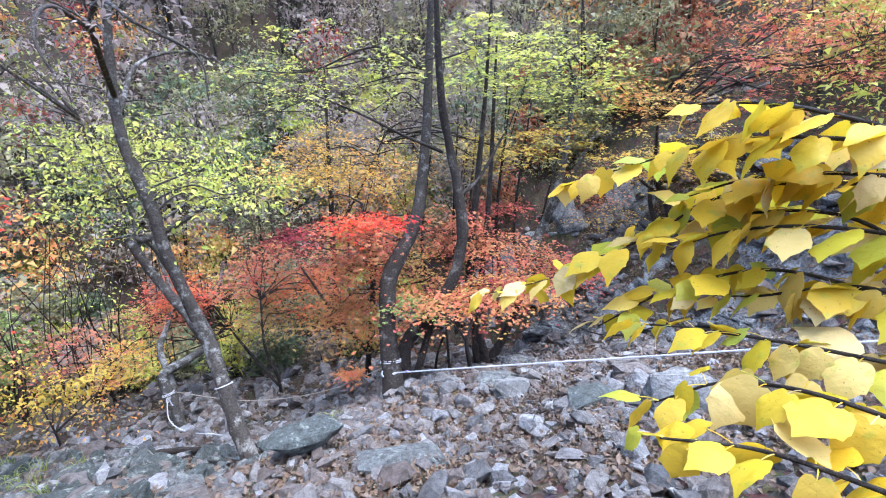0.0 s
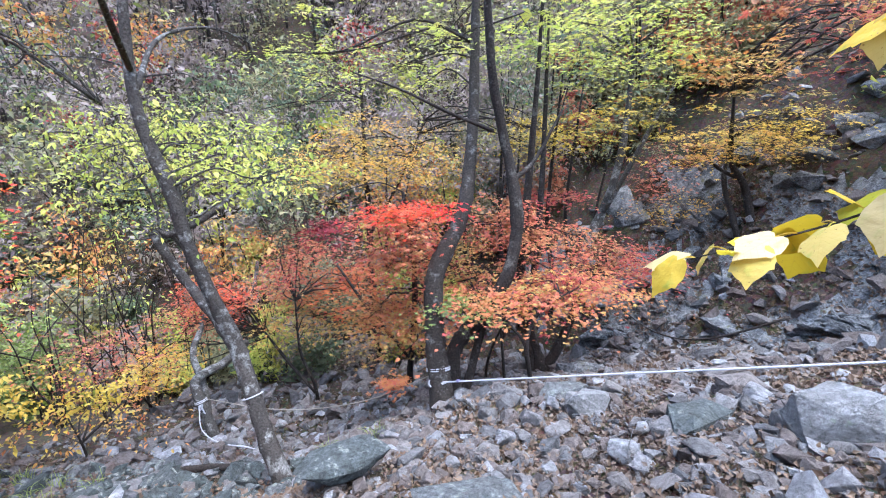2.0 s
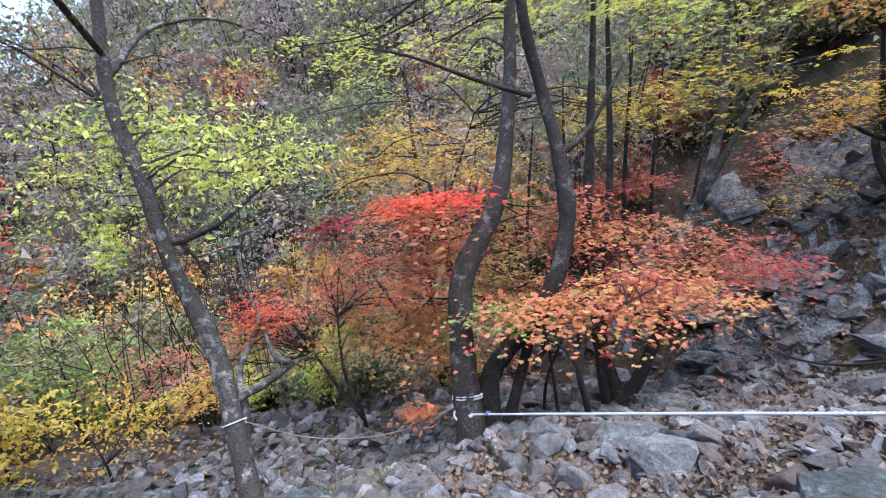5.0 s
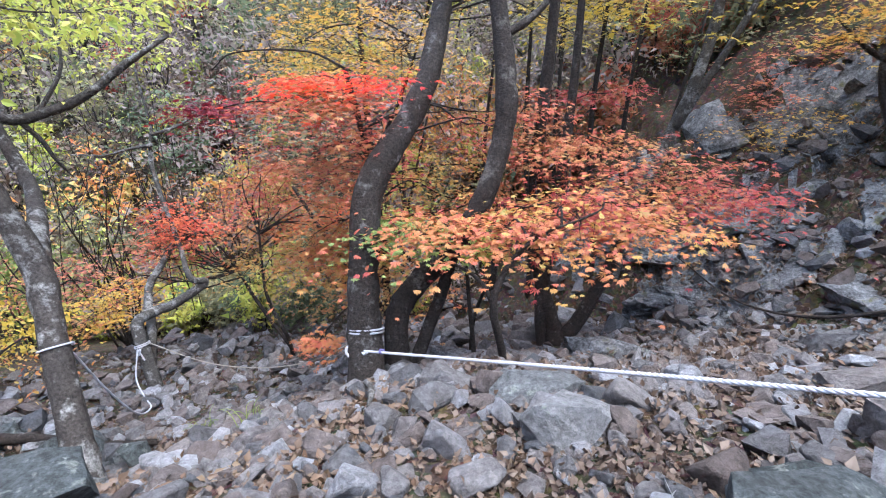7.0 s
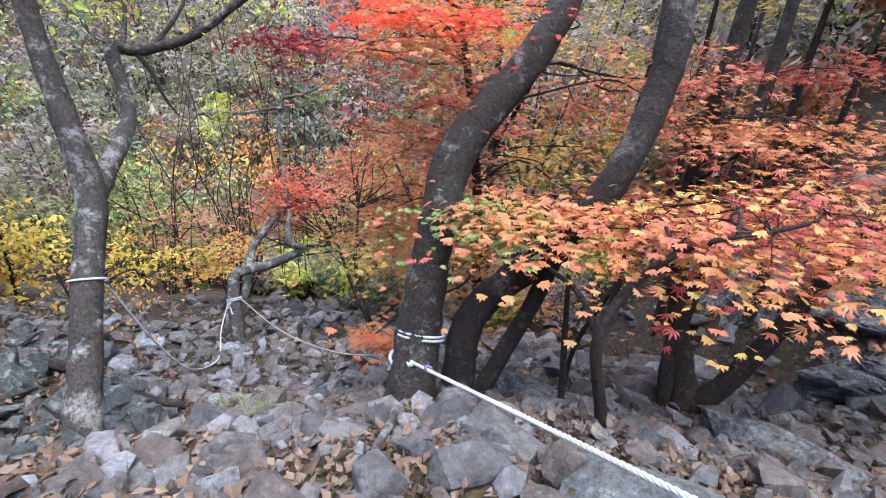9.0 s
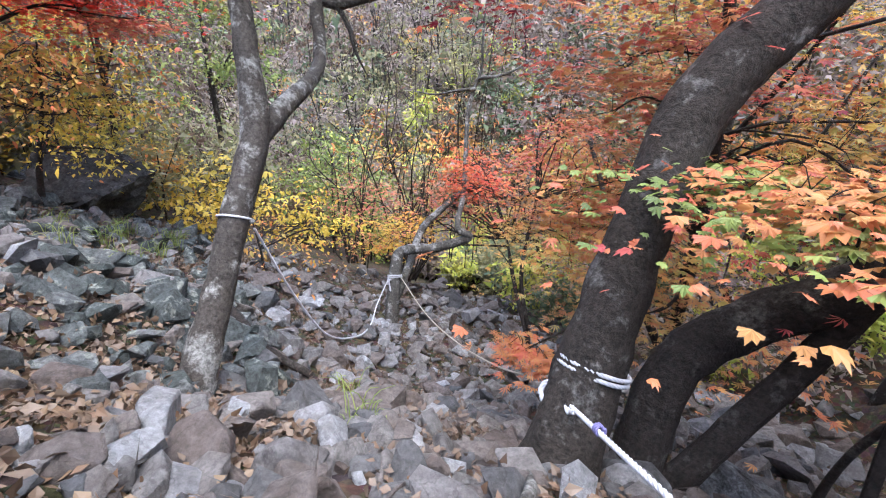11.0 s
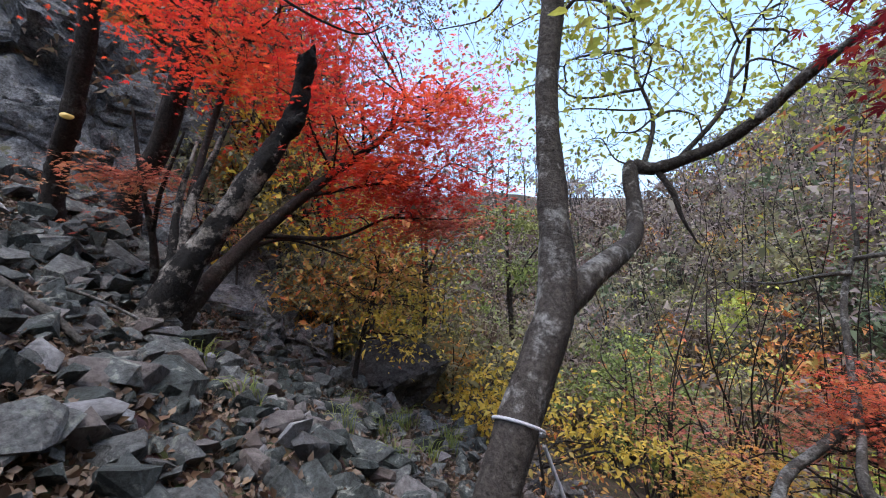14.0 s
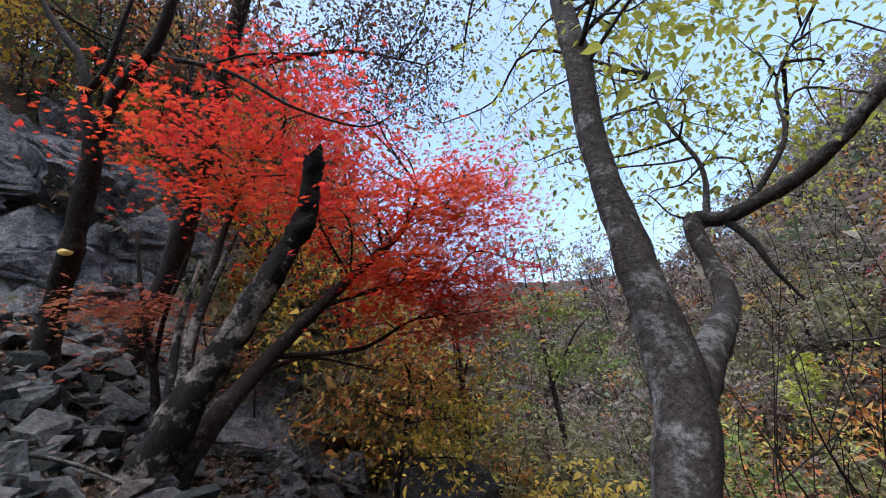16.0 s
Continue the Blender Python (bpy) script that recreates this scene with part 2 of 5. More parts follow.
STONE = stone_mat("scree_stone", [(0.0, (0.07, 0.072, 0.078)), (0.25, (0.17, 0.157, 0.153)), (0.5, (0.13, 0.108, 0.1)), (0.7, (0.1, 0.08, 0.072)), (0.82, (0.17, 0.162, 0.166)), (1.0, (0.25, 0.252, 0.265))], lichen_at=0.7)
PALESTONE = stone_mat("pale_boulder_stone", [(0.0, (0.18, 0.178, 0.178)), (1.0, (0.27, 0.268, 0.268))])
DARKSTONE = stone_mat("dark_boulder_stone", [(0.3, (0.022, 0.021, 0.021)), (0.5, (0.055, 0.052, 0.05)), (0.7, (0.095, 0.09, 0.086))], (0.12, 0.115, 0.1), 0.62, vary=False)
MOSSY = stone_mat("lichened_stone", [(0.0, (0.042, 0.05, 0.048)), (0.5, (0.075, 0.084, 0.084)), (1.0, (0.125, 0.128, 0.13))], (0.19, 0.2, 0.18), 0.58, grain=0.62)
CLIFF = stone_mat("cliff_rock", [(0.32, (0.035, 0.035, 0.037)), (0.5, (0.135, 0.14, 0.147)), (0.68, (0.27, 0.27, 0.275))], (0.085, 0.085, 0.045), 0.58, vary=False, grain=0.5)
ROPE = plain_mat("white_rope", (0.5, 0.5, 0.53), (0.34, 0.34, 0.37), 60, 0.75, 0.003)
OLDROPE = plain_mat("old_rope", (0.34, 0.3, 0.25), (0.2, 0.18, 0.15), 60, 0.9, 0.003)


def ground_mat():
    m, n, l, b = nodes_of("ground_litter")
    t = tex(n, l, 0.9, 8, 0.65)
    f = tex(n, l, 17, 8, 0.75)
    v = n.new("ShaderNodeTexVoronoi")
    c = n.new("ShaderNodeTexCoord")
    l.new(c.outputs["Object"], v.inputs["Vector"])
    v.inputs["Scale"].default_value = 14
    # litter browns, darkened to deepen the shadow in the gaps between stones
    r = ramp(n, [(0.25, (0.022, 0.017, 0.014)), (0.5, (0.055, 0.042, 0.032)), (0.75, (0.12, 0.092, 0.066))])
    l.new(f.outputs["Fac"], r.inputs[0])
    col = mixc(n, l, 0.35, r.outputs[0], v.outputs["Color"], "SOFT_LIGHT")
    r2 = ramp(n, [(0.45, (1.1, 1.05, 1.0)), (0.62, (0.75, 0.8, 0.6))])
    l.new(t.outputs["Fac"], r2.inputs[0])
    col = mixc(n, l, 1.0, col, r2.outputs[0], "MULTIPLY")
    l.new(col, b.inputs["Base Color"])
    b.inputs["Roughness"].default_value = 0.95
    b.inputs["Specular IOR Level"].default_value = 0.15
    bump(n, l, f.outputs["Fac"], b, 1.0, 0.04)
    return m


GROUND = ground_mat()


# ---- shapes ----
def mesh_of(name, v, f, mat, smooth=False):
    v, f = np.asarray(v, np.float32), np.asarray(f, np.int32)
    me = bpy.data.meshes.new(name)
    me.vertices.add(len(v))
    me.vertices.foreach_set("co", v.ravel())
    me.loops.add(f.size)
    me.loops.foreach_set("vertex_index", f.ravel())
    me.polygons.add(len(f))
    me.polygons.foreach_set("loop_start", np.arange(len(f), dtype=np.int32) * f.shape[1])
    me.polygons.foreach_set("use_smooth", np.full(len(f), smooth, dtype=bool))
    me.materials.append(mat)
    me.update(calc_edges=True)
    return me


def part(name, me, parent, label=""):
    ob = new(name, me)
    ob.parent = parent
    ob.matrix_parent_inverse = parent.matrix_world.inverted()
    return tagged(ob, label)


def thing(name, at, label, category, group="", kind=""):
    ob = new(name)
    ob.location = at
    ob.empty_display_size = 0.2
    bpy.context.view_layer.update()
    return tagged(ob, label, category, group, kind)


def join(pieces):
    vs, fs, k = [], [], 0
    for v, f in pieces:
        vs.append(np.asarray(v, float))
        fs.append(np.asarray(f, int) + k)
        k += len(v)
    return np.concatenate(vs), np.concatenate(fs)


def curve_points(pts, per=6):
    """A smooth line (Catmull-Rom) through points of x, y, z and radius."""
    p = np.array(pts, float)
    if len(p) < 3:
        return np.array([p[0] + (p[-1] - p[0]) * t for t in np.linspace(0, 1, per + 1)])
    q = np.vstack([2 * p[0] - p[1], p, 2 * p[-1] - p[-2]])
    out = []
    for i in range(1, len(q) - 2):
        a, b, c, d = q[i - 1], q[i], q[i + 1], q[i + 2]
        for t in np.linspace(0, 1, per, endpoint=False):
            out.append(0.5 * (2 * b + (c - a) * t + (2 * a - 5 * b + 4 * c - d) * t * t + (3 * b - a - 3 * c + d) * t ** 3))
    out.append(p[-1])
    return np.array(out)


def tube(pts, sides=8, per=6, rough=0.0, rng=None, smooth=True):
    """A tapered tube of triangles along points of x, y, z, radius."""
    c = curve_points(pts, per) if smooth else np.array(pts, float)
    p, r = c[:, :3], np.maximum(c[:, 3], 0.0015)
    d = np.gradient(p, axis=0)
    d /= np.linalg.norm(d, axis=1)[:, None] + 1e-9
    u = np.cross(d, (0.31, 0.77, 0.11))
    u /= np.linalg.norm(u, axis=1)[:, None] + 1e-9
    w = np.cross(d, u)
    a = np.linspace(0, 2 * np.pi, sides, endpoint=False)
    rad = np.repeat(r[:, None], sides, 1)
    if rough and rng is not None:
        bumps = rng.normal(0, 1, rad.shape)
        bumps = (bumps + np.roll(bumps, 1, 0) + np.roll(bumps, 1, 1)) / 1.7
        rad = rad * (1 + rough * bumps)
    v = p[:, None] + rad[..., None] * (np.cos(a)[None, :, None] * u[:, None] + np.sin(a)[None, :, None] * w[:, None])
    n = len(p)
    v = np.vstack([v.reshape(-1, 3), p[:1] - d[:1] * r[0] * 0.3, p[-1:] + d[-1:] * r[-1] * 0.3])
    i, j = np.meshgrid(np.arange(n - 1), np.arange(sides), indexing="ij")
    k = (j + 1) % sides
    a0, a1, b0, b1 = i * sides + j, i * sides + k, (i + 1) * sides + j, (i + 1) * sides + k
    f = np.vstack([np.stack([a0, a1, b1], -1).reshape(-1, 3), np.stack([a0, b1, b0], -1).reshape(-1, 3)])
    s = np.arange(sides)
    caps = np.vstack([np.stack([np.full(sides, n * sides), (s + 1) % sides, s], -1), np.stack([np.full(sides, n * sides + 1), (n - 1) * sides + s, (n - 1) * sides + (s + 1) % sides], -1)])
    return v, np.vstack([f, caps])


def maple_leaf(lobes=5):
    """A flat star of pointed lobes round the stalk's end."""
    v, f = [(0.08, 0, 0)], []
    for i in range(lobes):
        a = (i - (lobes - 1) / 2) * (2.1 / (lobes - 1)) * 1.05
        ln = (1.0 - 0.16 * abs(i - (lobes - 1) / 2)) * 0.62
        k = len(v)
        for q, rr in ((a - 0.27, 0.39), (a, ln), (a + 0.27, 0.39)):
            v.append((0.08 + math.cos(q) * rr, math.sin(q) * rr, -0.10 * rr * rr * 3 * (1 if rr > 0.4 else 0.2)))
        f += [(0, k, k + 1), (0, k + 1, k + 2)]
    return np.array(v), np.array(f)


def splay_leaf(lobes=5):
    """A light star leaf: one pointed blade a lobe, all from the stalk."""
    v, f = [(0.05, 0, 0)], []
    for i in range(lobes):
        a = (i - (lobes - 1) / 2) * 0.56
        ln = 0.72 - 0.09 * abs(i - (lobes - 1) / 2)
        k = len(v)
        v += [(0.05 + math.cos(a) * ln, math.sin(a) * ln, -0.12 * ln), (0.05 + math.cos(a + 0.36) * 0.36, math.sin(a + 0.36) * 0.36, 0.0)]
        f.append((0, k, k + 1))
    return np.array(v), np.array(f)


def chip_leaf():
    """The far woods' leaf: one narrow blade."""
    return np.array([(0, -0.22, 0), (0.25, 0.3, 0.04), (1, 0, -0.05)]), np.array([(0, 2, 1)])


def oval_leaf(width=0.3, fold=0.06):
    v = [(0, 0, 0), (0.35, -width, fold), (0.35, width, fold), (1, 0, -0.1), (0.4, 0, 0)]
    return np.array(v), np.array([(0, 1, 4), (1, 3, 4), (0, 4, 2), (4, 3, 2)])


def round_leaf(width=0.25, fold=0.05):
    v = [(0, 0, 0), (0.2, -width * 0.75, fold), (0.5, -width, fold), (1, 0, -0.12), (0.5, width, fold), (0.2, width * 0.75, fold), (0.45, 0, 0)]
    return np.array(v), np.array([(i, (i + 1) % 6, 6) for i in range(6)])


def flake_leaf():
    v = [(0, 0, 0), (0.45, -0.36, 0.05), (1, 0, -0.06), (0.5, 0.36, 0.04)]
    return np.array(v), np.array([(0, 1, 2), (0, 2, 3)])


def leaves(rng, at, size, template, tilt=0.5, spread=0.35, out=None):
    """Leaf after leaf at the points: headings all round, blades near level by tilt (radians)."""
    tv, tf = template
    n = len(at)
    h = rng.uniform(0, 2 * np.pi, n) if out is None else out + rng.normal(0, 0.7, n)
    px, py = rng.normal(0, tilt, n) + tilt * 0.5, rng.normal(0, tilt, n)
    s = size * np.exp(rng.normal(0, spread, n))
    ch, sh, cp, sp, cr, sr = np.cos(h), np.sin(h), np.cos(px), np.sin(px), np.cos(py), np.sin(py)
    ex = np.stack([ch * cp, sh * cp, -sp], -1)
    side = np.stack([-sh, ch, np.zeros(n)], -1)
    up = np.cross(ex, side)
    ey = side * cr[:, None] + up * sr[:, None]
    ez = np.cross(ex, ey)
    v = at[:, None] + s[:, None, None] * (tv[None, :, 0:1] * ex[:, None] + tv[None, :, 1:2] * ey[:, None] + tv[None, :, 2:3] * ez[:, None])
    f = tf[None] + (np.arange(n) * len(tv))[:, None, None]
    return v.reshape(-1, 3), f.reshape(-1, 3)


def sprays(rng, mass, count, per, radius, flat=0.1):
    """Points of leaves in level sprays that fill an uneven mass (x, y, z and three half widths); gives leaf points and spray hearts."""
    x, y, z, rx, ry, rz = mass
    d = rng.normal(0, 1, (count, 3))
    d /= np.linalg.norm(d, axis=1)[:, None]
    d *= rng.uniform(0.1, 1.0, count)[:, None] ** 0.5 * np.exp(np.clip(rng.normal(0, 0.16, count), -0.4, 0.22))[:, None]
    if rz < 0.7 * rx:
        step = 0.24 / rz
        d[:, 2] = (np.round(d[:, 2] / step) + rng.normal(0, 0.13, count)) * step - 0.12 * (d[:, 0] ** 2 + d[:, 1] ** 2)
    hearts = np.array([x, y, z]) + d * (1.15 * rx, 1.15 * ry, 1.1 * rz)
    rr = radius * np.exp(rng.normal(0, 0.35, count))
    k = rng.poisson(per, count) + 2
    idx = np.repeat(np.arange(count), k)
    o = np.clip(rng.normal(0, 0.55, (len(idx), 3)), -1.15, 1.15) * rr[idx][:, None] * (1, 1, flat)
    slope = rng.normal(0, 0.22, (count, 2))
    o[:, 2] += (o[:, :2] * slope[idx]).sum(1) - 0.25 * (o[:, 0] ** 2 + o[:, 1] ** 2) / rr[idx]
    return hearts[idx] + o, hearts, np.arctan2(o[:, 1], o[:, 0])


def twigs(rng, skeleton, hearts, thick=0.012):
    """Limbs from the nearest point of the skeleton towards each group of sprays, and twigs from those to every spray."""
    sk = np.array(skeleton, float)[:, :3]
    out = []
    n = max(1, len(hearts) // 9)
    seeds = hearts[rng.choice(len(hearts), n, replace=False)]
    near = np.argmin(((hearts[:, None] - seeds[None]) ** 2).sum(-1), 1)
    for i in range(n):
        mine = hearts[near == i]
        if not len(mine):
            continue
        goal = mine.mean(0)
        gap = np.linalg.norm((sk - goal) * (1, 1, 1.3) , axis=1) + 0.35 * np.maximum(0, sk[:, 2] - goal[2])
        a = sk[np.argmin(gap)]
        ln = np.linalg.norm(goal - a)
        r0 = thick * (0.7 + 0.5 * ln)
        mid1 = a + (goal - a) * 0.35 + rng.normal(0, 0.09 * ln, 3) + (0, 0, 0.1 * ln)
        mid2 = a + (goal - a) * 0.7 + rng.normal(0, 0.07 * ln, 3) + (0, 0, 0.05 * ln)
        line = curve_points([(*a, r0), (*mid1, r0 * 0.75), (*mid2, r0 * 0.55), (*goal, r0 * 0.35)], 4)
        out.append(tube(line, 5, smooth=False))
        for h in mine:
            b = line[np.argmin(((line[:, :3] - h) ** 2).sum(1) + rng.uniform(0, 0.02, len(line)))]
            m = (b[:3] + h) / 2 + rng.normal(0, 0.04, 3) + (0, 0, 0.03)
            out.append(tube([b * (1, 1, 1, 0.6), (*m, b[3] * 0.4), (*h, 0.002)], 3, 3))
    return join(out)


def tree(name, label, category, stems, bark, crowns, seed, group="", sides=12, twig_bark=None, rough=0.05):
    """stems: lines of (x, y, z, radius), the first one the trunk; crowns: (mass, sprays, leaves a spray, spray radius, leaf size, leaf shape, material)."""
    rng = np.random.default_rng(seed)
    base = stems[0][0][:3]
    ob = thing(name, base, label, category, group)
    sk = []
    for i, s in enumerate(stems):
        part("trunk" if i == 0 else "limb", mesh_of("stem", *tube(s, sides if i == 0 else max(7, sides - 3), 7, rough, rng), bark, True), ob)
        sk += list(curve_points(s, 5)[1 if i else 3:])
    for mass, count, per, radius, size, shape, mat in crowns:
        at, hearts, out = sprays(rng, mass, count, per, radius)
        part("branch", mesh_of("branch", *twigs(rng, sk, hearts), twig_bark or bark, True), ob)["kind"] = "stuff"
        part("crown", mesh_of("crown", *leaves(rng, at, size, shape, 0.55 if shape is OVAL else 0.24, 0.26, out), mat), ob)
    return ob


def broad_leaf(droop=0.26, cup=0.16):
    """A large three-pointed leaf, toothed at the rim, folded along its midrib and drooping at the tip."""
    rim = [(0.0, 0.0), (-0.09, 0.1), (-0.08, 0.24), (0.03, 0.36), (0.17, 0.41), (0.33, 0.46), (0.47, 0.46), (0.6, 0.48), (0.64, 0.39), (0.74, 0.31), (0.82, 0.23), (0.9, 0.13), (1.1, 0.0)]
    k = len(rim)

    def bent(x, y, side):
        wave = 0.03 * math.sin(9 * x + 2.5 * side)
        return (x, y * side, cup * abs(y) - droop * x * x - 0.42 * y * y + wave * abs(y) / 0.4)
    v = [bent(x, y, 1) for x, y in rim] + [bent(x, y, -1) for x, y in rim[1:-1]]
    v += [(x, 0.0, -droop * x * x) for x in (0.2, 0.5, 0.8)]
    a, c, e = len(v) - 3, len(v) - 2, len(v) - 1
    f = []
    for side, flip in (([*range(k)], 0), ([0, *range(k, 2 * k - 2), k - 1], 1)):
        for i in range(k - 1):
            t = (side[i], side[i + 1], a if i < 5 else c if i < 9 else e)
            f.append(t if flip else t[::-1])
        for t in ((side[5], c, a), (side[9], e, c)):
            f.append(t if flip else t[::-1])
    return np.array(v), np.array(f)


BROAD = [broad_leaf(0.2, 0.06), broad_leaf(0.4, 0.02), broad_leaf(0.08, 0.14), broad_leaf(0.55, 0.1)]
STAR, SPLAY, STAR3, CHIP, OVAL, FLAKE, LEAFLET = maple_leaf(5), splay_leaf(5), splay_leaf(4), chip_leaf(), round_leaf(), flake_leaf(), oval_leaf()


# ---- ground ----
def fbm(x, y, s, seed=0.0, octaves=4):
    """Smooth noise of x and y from turned sine waves, about -1 to 1."""
    t, amp, f = 0 * x, 1.0, 1.0 / s
    for i in range(octaves):
        a = seed + 1.9 * i
        c, d = math.cos(a), math.sin(a)
        u, v = (c * x - d * y) * f, (d * x + c * y) * f
        t = t + amp * np.sin(u * 2.1 + 1.7 * np.sin(v * 1.3 + a)) * np.sin(v * 1.9 + 1.3 * np.sin(u * 1.1 - a))
        amp, f = amp * 0.5, f * 2.03
    return t * 0.6


def smax(a, b, k):
    return 0.5 * (a + b + np.sqrt((a - b) ** 2 + k * k))


def blocks(x, y, s, seed):
    """Broken faces: a ridged, terraced relief between 0 and about 1."""
    a, b = np.abs(fbm(x, y, s, seed, 3)), fbm(x, y, s * 2.3, seed + 2.0, 2) * 3.0
    return 0.6 * (1 - a) + 0.4 * (b - np.floor(b))


def height(x, y):
    x, y = np.asarray(x, float), np.asarray(y, float)
    yy = np.where(y > 0, y, y * 0.8)
    near = 0.16 * np.clip(x, -60, 60) - 0.45 * yy
    near = near - 0.75 * np.exp(-((x + 4) / 2.6) ** 2 - ((y - 8) / 2.6) ** 2) + 0.28 * np.exp(-((x - 0.3) / 1.4) ** 2 - ((y - 6.4) / 1.3) ** 2)
    near = near - 0.3 * np.exp(-((x + 2.7) / 1.0) ** 2 - ((y - 5.2) / 1.0) ** 2)
    near = near - 0.25 * np.exp(-((x - 0.7) / 0.8) ** 2 - ((y - 4.3) / 1.3) ** 2)
    near = near + 0.75 * np.exp(-((x + 7.0) / 1.5) ** 2 - ((y - 0.2) / 1.5) ** 2)
    bed = 0.16 * np.clip(x, -90, 60) - 6.2 + 0.3 * fbm(x, y, 4, 1.0)
    far = bed - 0.6 + 0.82 * np.minimum(y - 13.5 + 2.0 * fbm(x, y, 24, 3.0), 52)
    h = smax(near + 0.07 * fbm(x, y, 0.9, 2.0), smax(bed, far, 1.0), 0.5)
    s = 0.8 * (x - 2.6) + 0.6 * (y - 10.6) + 0.5 * fbm(x, y, 3, 5.0)
    right = 0.16 * 2.6 - 0.45 * 10.6 + 0.95 * np.minimum(s, 30) - 0.25 * (y - 10.6) * (y < 10.6)
    h = np.where(s > -2, smax(h, right - 0.35 + 0.4 * blocks(x, y, 0.55, 6.0) + 0.45 * blocks(x, y, 1.6, 4.0), 0.08), h)
    s2 = -0.79 * (x + 7.6) - 0.61 * (y + 1.2) + 0.5 * fbm(x, y, 3.2, 7.0)
    s2 = np.minimum(s2, 0.8 * (3.8 - y) + 0.4 * fbm(x, y, 5, 1.3))
    left = near - 0.4 + 1.7 * np.minimum(s2, 3.2) + 0.75 * np.clip(s2 - 3.2, 0, 50)
    h = np.where((s2 > -1) & (x < -3), smax(h, left - 0.4 + 0.4 * blocks(x, y, 0.6, 8.0) + 0.6 * blocks(x, y, 1.8, 3.0), 0.1), h)
    end = 0.4 * np.minimum(-x - 60 + 8 * fbm(x, y, 40, 2.2), 130) - 12
    return smax(h, end, 3.0)


def axis(n, near, reach, mid):
    t = np.linspace(-1, 1, n)
    return mid + near * t + (reach - near) * np.sign(t) * np.abs(t) ** 9


gx, gy = np.meshgrid(axis(340, 19, 420, -2.0), axis(340, 18, 420, 6.0), indexing="ij")
gz = height(gx, gy)
gi = np.arange(340 * 340).reshape(340, 340)
quads = np.stack([gi[:-1, :-1], gi[1:, :-1], gi[1:, 1:], gi[:-1, 1:]], -1).reshape(-1, 4)
ground_me = mesh_of("ground", np.stack([gx, gy, gz], -1).reshape(-1, 3), quads, GROUND, True)
ground_me.materials.append(CLIFF)
gcx, gcy = gx[:-1, :-1].ravel(), gy[:-1, :-1].ravel()
s_r = 0.8 * (gcx - 2.6) + 0.6 * (gcy - 10.6) + 0.5 * fbm(gcx, gcy, 3, 5.0)
s_l = -0.79 * (gcx + 7.6) - 0.61 * (gcy + 1.2) + 0.5 * fbm(gcx, gcy, 3.2, 7.0)
s_l = np.minimum(s_l, 0.8 * (3.8 - gcy))
rocky = ((s_r > 0.0) & (s_r < 4) & (gcy < 14) & (fbm(gcx, gcy, 2.0, 9.0) > -0.1)) | ((s_l > 0) & (s_l < 3.6) & (gcx < -5) & (gcx > -16))
ground_me.polygons.foreach_set("material_index", rocky.astype(np.int32))
ground = tagged(new("ground", ground_me), "steep leaf-littered rocky mountainside in a ravine", "ground", kind="structure")

